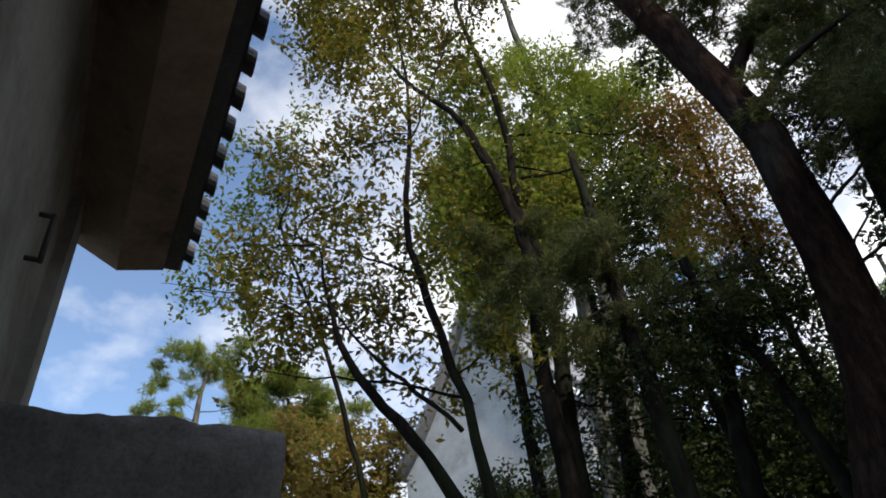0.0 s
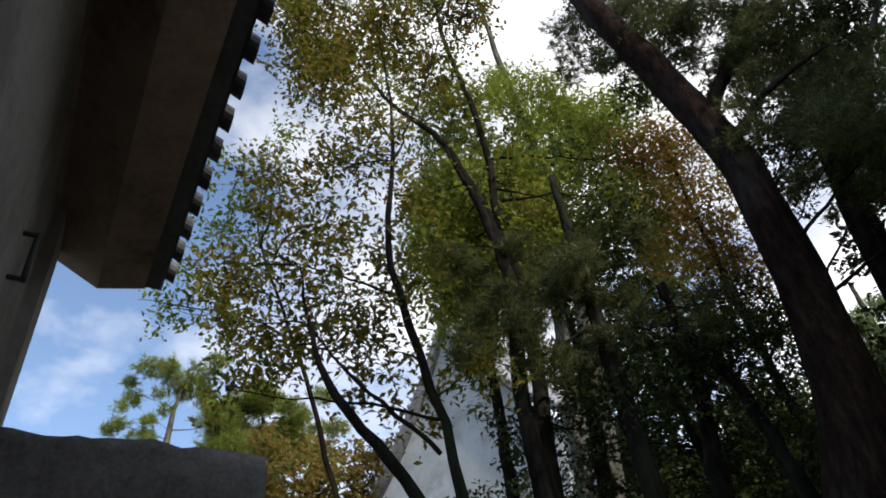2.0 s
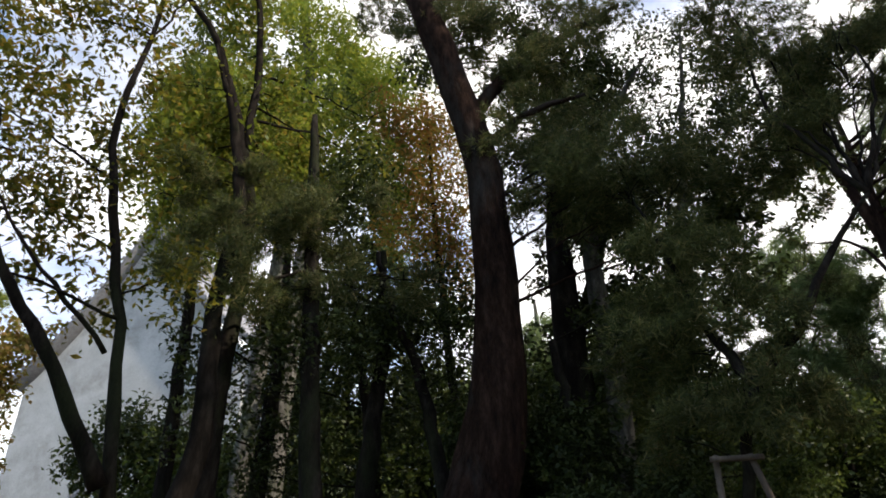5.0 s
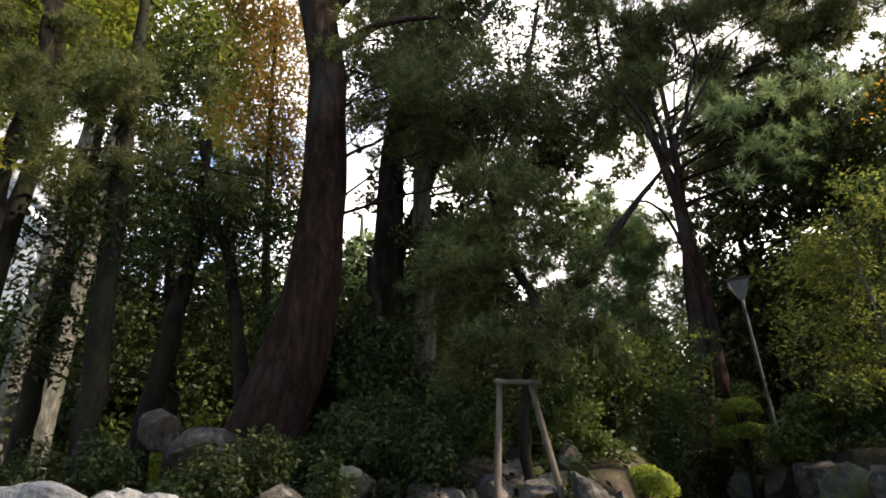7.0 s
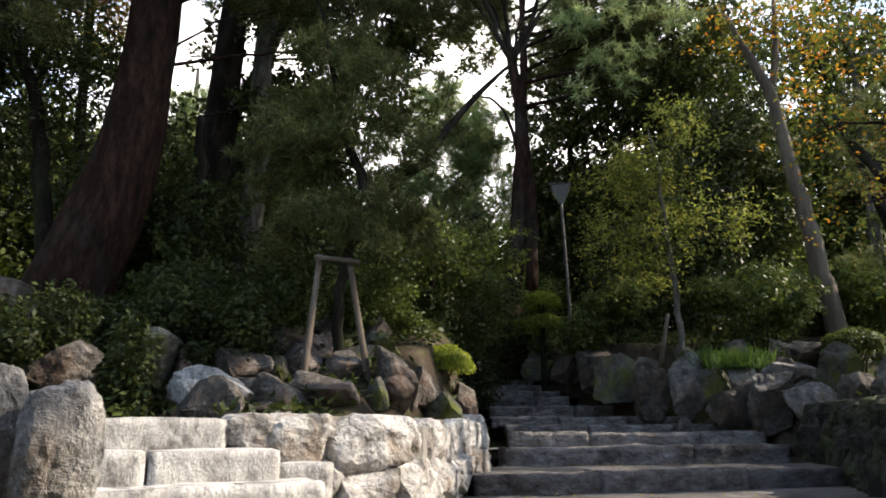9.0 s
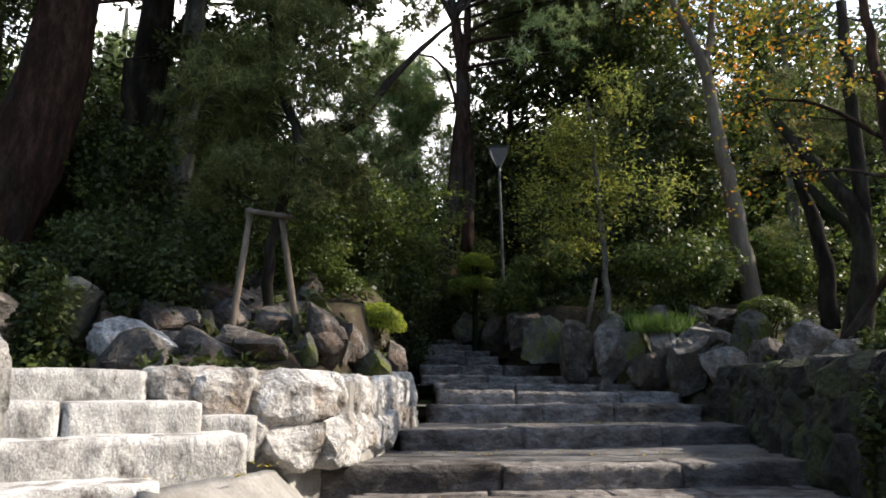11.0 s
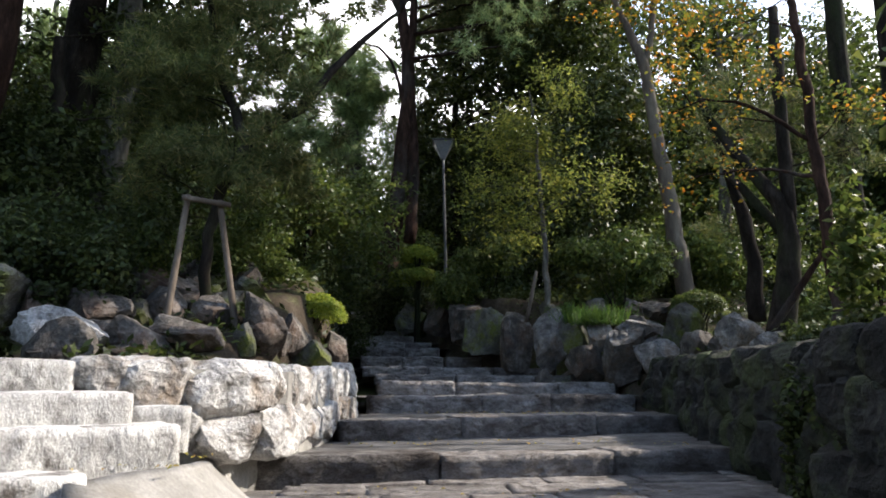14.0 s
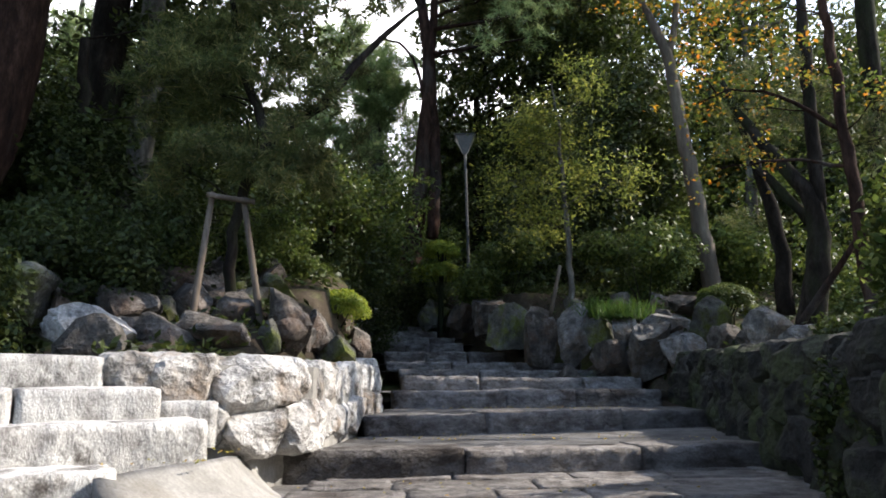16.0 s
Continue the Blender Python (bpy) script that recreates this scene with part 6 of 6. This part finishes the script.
# ---- more of the grove between the paths ----
for nm, lb, pts, rad, cl, bark, leaf, sd, sz, cov in [
    ("evergreen_oak", "dense evergreen oak before the castle", [(-10.78, 7.69, 3.29), (-10.68, 7.84, 6.41), (-10.65, 7.87, 9.84)], [0.16, 0.13, 0.05],
     [(-10.51, 8.06, 8.19, 0.90), (-9.98, 8.68, 7.02, 0.92), (-10.84, 7.61, 7.18, 0.81), (-9.42, 9.26, 8.49, 0.91), (-9.98, 8.68, 10.01, 0.97), (-11.25, 7.01, 6.50, 0.79), (-9.44, 9.24, 6.16, 0.88), (-10.51, 8.05, 10.96, 0.87), (-10.83, 5.77, 6.78, 0.58), (-10.64, 6.09, 4.83, 0.68)], DARK_BARK, L_DARK, 201, 0.11, 0.9),
    ("evergreen_oak", "green oak with sunlit outer leaves", [(-12.50, 6.88, 3.62), (-12.52, 6.85, 8.35), (-12.70, 6.51, 12.47)], [0.14, 0.11, 0.04],
     [(-12.70, 6.51, 13.45, 1.05), (-12.95, 6.01, 11.90, 0.92), (-12.42, 7.01, 11.91, 1.00), (-12.01, 7.68, 13.62, 0.99), (-12.57, 6.75, 10.35, 0.88), (-11.84, 7.93, 10.78, 0.90), (-12.91, 6.10, 14.68, 0.85)], DARK_BARK, L_GREEN, 202, 0.11, 1.8),
    ("evergreen_oak", "dark evergreen filling the grove", [(-8.81, 9.15, 1.07), (-9.11, 8.85, 4.66), (-9.39, 8.55, 8.02)], [0.14, 0.11, 0.05],
     [(-10.02, 7.82, 4.92, 0.76), (-9.50, 8.44, 5.44, 0.79), (-8.82, 9.14, 5.11, 0.81), (-10.19, 7.60, 4.11, 0.63), (-8.10, 9.77, 5.40, 0.78), (-9.10, 8.86, 4.46, 0.68), (-10.53, 7.12, 5.58, 0.75), (-8.41, 9.51, 4.32, 0.69), (-9.67, 8.24, 4.19, 0.66)], DARK_BARK, L_DARK, 203, 0.11, 1.0),
    ("evergreen_oak", "dark evergreen behind the many-stemmed tree", [(-5.91, 13.95, 0.95), (-5.69, 14.04, 5.55), (-5.43, 14.14, 8.37)], [0.16, 0.13, 0.06],
     [(-5.86, 13.97, 7.21, 0.92), (-5.19, 14.22, 8.05, 0.94), (-5.55, 14.09, 6.08, 1.02), (-4.66, 14.40, 6.56, 0.90), (-6.40, 13.74, 5.07, 1.00), (-5.02, 14.28, 4.99, 0.99), (-4.03, 14.58, 5.43, 0.87), (-7.07, 13.42, 6.14, 0.77), (-4.48, 14.45, 9.06, 0.69)], DARK_BARK, L_DARK, 204, 0.135, 2.2),
    ("evergreen_oak", "dark grove tree behind the big pine", [(-7.26, 10.98, 2.68), (-6.20, 11.58, 6.36), (-4.95, 12.14, 9.80)], [0.16, 0.13, 0.06],
     [(-5.81, 11.77, 7.69, 0.98), (-5.51, 11.91, 6.56, 0.92), (-4.59, 12.27, 7.87, 0.95), (-4.88, 12.17, 5.85, 0.97), (-6.11, 11.63, 5.22, 0.98), (-6.51, 11.42, 6.24, 0.63), (-4.13, 12.42, 6.88, 0.89), (-5.41, 11.95, 9.31, 0.92), (-4.34, 12.35, 9.41, 0.89), (-3.29, 12.65, 8.99, 0.84), (-2.95, 12.72, 8.44, 0.85), (-2.04, 12.88, 9.27, 0.85), (-2.88, 12.74, 7.12, 0.80), (-2.77, 12.76, 9.78, 0.78)], DARK_BARK, L_DARK, 205, 0.135, 2.2),
    ("grove_tree", "tall green grove tree behind the forked stems", [(-19.24, 13.05, 5.32), (-18.80, 13.67, 15.53), (-18.45, 14.13, 26.89)], [0.3, 0.24, 0.1],
     [(-20.42, 11.16, 25.16, 1.58), (-19.36, 12.88, 23.27, 1.67), (-17.84, 14.88, 22.59, 1.65), (-16.64, 16.19, 20.53, 1.46), (-18.61, 13.93, 19.80, 1.56), (-19.96, 11.95, 20.00, 1.56), (-16.57, 16.26, 17.75, 1.49), (-15.41, 17.34, 16.24, 1.44), (-20.66, 10.70, 28.75, 1.26), (-17.86, 14.85, 17.25, 1.60), (-19.27, 13.02, 16.96, 1.59), (-16.68, 16.15, 26.31, 1.22), (-16.49, 16.34, 13.97, 1.59), (-17.95, 14.75, 13.84, 1.59), (-14.90, 17.77, 13.02, 1.44), (-17.98, 14.71, 25.97, 1.35)], GREY_BARK, L_GREEN, 211, 0.19, 2.4),
    ("camellia_tree", "dark camellia mass beyond the lamp", [(2.92, 16.75, 2.21), (3.17, 16.70, 5.85), (3.13, 16.71, 8.87)], [0.16, 0.12, 0.05],
     [(3.66, 16.60, 8.05, 1.14), (3.15, 16.71, 9.50, 1.17), (4.26, 16.46, 9.37, 1.15), (4.58, 16.37, 7.65, 1.12), (3.60, 16.61, 6.56, 1.13), (2.43, 16.83, 9.09, 1.02), (5.15, 16.20, 6.27, 1.10), (4.34, 16.44, 5.20, 1.10), (3.13, 16.71, 4.70, 1.11), (2.18, 16.86, 4.45, 0.98), (3.20, 16.70, 11.09, 1.19)], DARK_BARK, L_DARK, 206, 0.14, 1.9),
    ("camellia_tree", "dark evergreen beyond the lamp", [(0.64, 21.99, 3.41), (0.67, 21.99, 7.50), (0.68, 21.99, 11.06)], [0.2, 0.15, 0.06],
     [(0.30, 22.00, 9.85, 1.13), (1.25, 21.96, 10.44, 1.32), (0.30, 22.00, 7.89, 1.30), (1.59, 21.94, 8.06, 1.39), (0.11, 22.00, 5.98, 1.28), (1.39, 21.96, 5.97, 1.37), (2.17, 21.89, 9.41, 1.21), (2.49, 21.86, 6.89, 1.28), (0.83, 21.98, 4.68, 1.26), (1.83, 21.92, 11.64, 1.14), (1.32, 19.76, 11.49, 1.28), (2.50, 19.64, 10.87, 1.26), (3.67, 19.46, 10.95, 1.26), (1.63, 19.73, 9.63, 1.12), (2.97, 19.58, 9.38, 1.12), (0.61, 19.79, 8.57, 0.90), (0.28, 19.80, 10.58, 0.73), (4.51, 19.28, 11.59, 1.28), (2.02, 19.70, 12.59, 1.31), (4.11, 19.37, 9.64, 1.02), (0.77, 19.79, 7.16, 0.78), (-0.08, 22.00, 11.27, 0.67), (0.60, 21.99, 12.50, 0.87), (1.28, 21.96, 13.33, 1.16), (0.30, 22.00, 10.86, 0.95), (2.23, 21.89, 12.86, 1.15)], DARK_BARK, L_DARK, 207, 0.18, 2.8),
    ("grove_tree", "green and yellow grove tree beyond the terrace", [(5.74, 13.86, 1.49), (5.97, 13.76, 4.94), (6.06, 13.72, 7.92)], [0.16, 0.12, 0.05],
     [(5.62, 13.91, 5.72, 0.89), (6.43, 13.55, 6.07, 0.87), (5.61, 13.91, 7.24, 0.84), (7.21, 13.15, 6.63, 0.91), (7.07, 13.23, 4.77, 0.83), (7.82, 12.80, 5.77, 0.87), (5.71, 13.87, 4.01, 0.86), (7.66, 12.89, 3.77, 0.86), (6.79, 13.37, 3.44, 0.83), (5.91, 13.79, 8.74, 0.97), (6.11, 13.70, 2.82, 0.78), (7.15, 13.18, 2.52, 0.75), (7.4, 14.8, 8.6, 0.95), (8.6, 14.4, 9.6, 0.95), (9.0, 13.9, 8.2, 0.95), (6.3, 15.0, 9.6, 0.95)], GREY_BARK, L_GREEN, 208, 0.11, 0.8),
    ("evergreen_oak", "dark evergreen on the bank above the rocks", [(-4.94, 9.27, 1.21), (-5.18, 9.14, 3.49), (-5.27, 9.08, 5.46)], [0.16, 0.12, 0.06],
     [(-5.52, 8.93, 4.22, 0.69), (-5.67, 8.84, 3.40, 0.67), (-5.16, 9.14, 3.34, 0.69), (-4.63, 9.43, 3.59, 0.63), (-3.91, 9.74, 3.01, 0.73), (-4.05, 10.23, 6.06, 0.71), (-3.04, 10.05, 3.09, 0.67), (-3.97, 10.26, 4.57, 0.70)], DARK_BARK, L_DARK, 209, 0.10, 2.2),
    ("evergreen_oak", "green understorey along the stairs", [(-2.49, 13.78, 1.93), (-2.55, 13.77, 3.75), (-2.61, 13.76, 5.42)], [0.12, 0.09, 0.04],
     [(-2.80, 13.72, 4.44, 0.74), (-2.11, 13.84, 4.00, 0.75), (-1.54, 13.92, 3.55, 0.75), (-2.54, 13.77, 3.40, 0.74), (-3.32, 13.60, 3.95, 0.73), (-1.29, 14.94, 4.40, 0.62), (-1.91, 15.89, 4.91, 0.73)], DARK_BARK, L_GREEN, 210, 0.10, 2.2)]:
    tree(nm, lb, [(pts, rad)], cl, bark, leaf, sd, spec=dict(cover=cov, size=sz, twig=0.2, leaves=17, up=0.7, slim=0.55))

# ---- woods closing the place behind everything ----
wrng = np.random.default_rng(90)
for k in range(26):
    az = radians(62 - k * 4.6 + wrng.uniform(-1.2, 1.2))
    far = wrng.uniform(24, 34)
    bx, by = -math.sin(az) * far, math.cos(az) * far
    bz = ground_z(bx, by)
    hgt = wrng.uniform(4.5, 5.5) if 9 < k < 14 else wrng.uniform(7.5, 9) if k < 16 else wrng.uniform(9, 12)
    cl = []
    for i in range(20):
        h = bz + hgt * wrng.uniform(0.08, 1.0)
        rr = (1.35 - 0.6 * (h - bz) / hgt) * wrng.uniform(0.8, 1.25)
        a = wrng.uniform(0, 6.28)
        q = wrng.uniform(0.3, 1.9)
        cl.append((bx + math.cos(a) * q * 1.3, by + math.sin(a) * q * 1.3, h, rr * 1.5))
    tree("woodland_tree", "evergreen woodland tree closing the slope behind", [([(bx, by, bz - 0.3), (bx + wrng.uniform(-0.4, 0.4), by, bz + hgt * 0.5), (bx, by, bz + hgt)], [0.22, 0.16, 0.04])],
         cl, DARK_BARK, [L_DARK, L_GREEN, L_DARK, L_DARK][k % 4], 900 + k, spec=dict(cover=2.0, size=0.24, twig=0.5, leaves=14, up=0.4, slim=0.55), group="woodland trees", branches=False)

# shade casters added out of view sunward, beyond the shaded wall and round behind
for k, (bx, by, z0, z1, wide) in enumerate([(7.2, 0.2, 5.0, 12.8, 1.3), (9.5, -3.5, 3.0, 12.0, 1.9), (7.4, 10.6, 10.6, 15.5, 1.7), (8.0, 9.8, 13.0, 17.0, 1.7), (7.8, 12.6, 12.6, 23.5, 2.0), (7.6, 3.2, 3.0, 5.4, 1.3), (7.4, 2.7, 9.2, 11.6, 1.2), (13, -6, 1, 12, 2.2), (3.7, 2.7, 2.2, 3.3, 0.9), (4.6, 3.6, 1.4, 3.4, 0.9), (4.4, 1.0, 2.0, 4.5, 1.1)]):
    bz = ground_z(bx, by)
    cl = []
    for i in range(16):
        a, q = wrng.uniform(0, 6.28), wrng.uniform(0.1, wide)
        cl.append((bx + math.cos(a) * q, by + math.sin(a) * q, wrng.uniform(z0, z1), wide * wrng.uniform(0.4, 0.65)))
    tree("woodland_tree", "added broadleaf tree casting shade from beyond the shaded wall", [([(bx, by, bz - 0.3), (bx + 0.2, by, bz + z1 * 0.5), (bx, by + 0.1, z1)], [0.2, 0.15, 0.04])],
         cl, DARK_BARK, L_GREEN, 950 + k, spec=dict(cover=2.4, size=0.14, twig=0.3, leaves=14, up=0.4, slim=0.5), group="woodland trees")

# Unseen crown added to keep the sun off the slender tree's stems.
tree("woodland_tree", "added tall broadleaf tree leaning over, unseen, to cast shade", [([(9.6, 9.8, 0.5), (9.4, 9.2, 8.0), (8.6, 7.6, 13.0), (7.8, 6.2, 15.6)], [0.24, 0.2, 0.13, 0.05])],
     [(7.6 + wrng.uniform(-1.2, 1.2), 5.7 + wrng.uniform(-1.2, 1.0), wrng.uniform(13.8, 16.8), wrng.uniform(0.6, 0.95)) for _ in range(14)],
     DARK_BARK, L_GREEN, 990, spec=dict(cover=1.7, size=0.14, twig=0.3, leaves=14, up=0.4, slim=0.5), group="woodland trees")

# fallen leaves on the paving and steps
frng = np.random.default_rng(12)
fl = []
for i in range(260):
    k = int(frng.integers(0, 4))
    if k == 0:
        x, y, z = frng.uniform(-1.2, 1.8), frng.uniform(3.2, 4.8), 0.014
    elif k == 1:
        x, y, z = frng.uniform(-0.9, 2.2), frng.uniform(5.9, 6.6), 0.19
    elif k == 2:
        x, y, z = frng.uniform(-1.9, -1.2), frng.uniform(3.3, 4.0), 0.285
    else:
        x, y, z = frng.uniform(-0.4, 2.0), frng.uniform(8.0, 8.5), 0.37
    fl.append((x, y, z))
p = np.array(fl)
m = len(p)
nrm = unit(frng.normal(0, 0.25, (m, 3)) + np.array([0, 0, 1.0]))
ax = unit(np.cross(nrm, frng.normal(size=(m, 3))))
sd = np.cross(nrm, ax)
ln = frng.uniform(0.018, 0.036, (m, 1))
litter = link_mesh("fallen_leaf_litter", np_mesh("fallen_leaf_litter", np.stack([p, p + ax * ln * 0.5 + sd * ln * 0.3 + nrm * 0.008, p + ax * ln, p + ax * ln * 0.5 - sd * ln * 0.3 + nrm * 0.008], 1), 4), L_MAPLE)
tagged(litter, "scattered small fallen leaves on the stone paving", "leaves", "", "stuff")
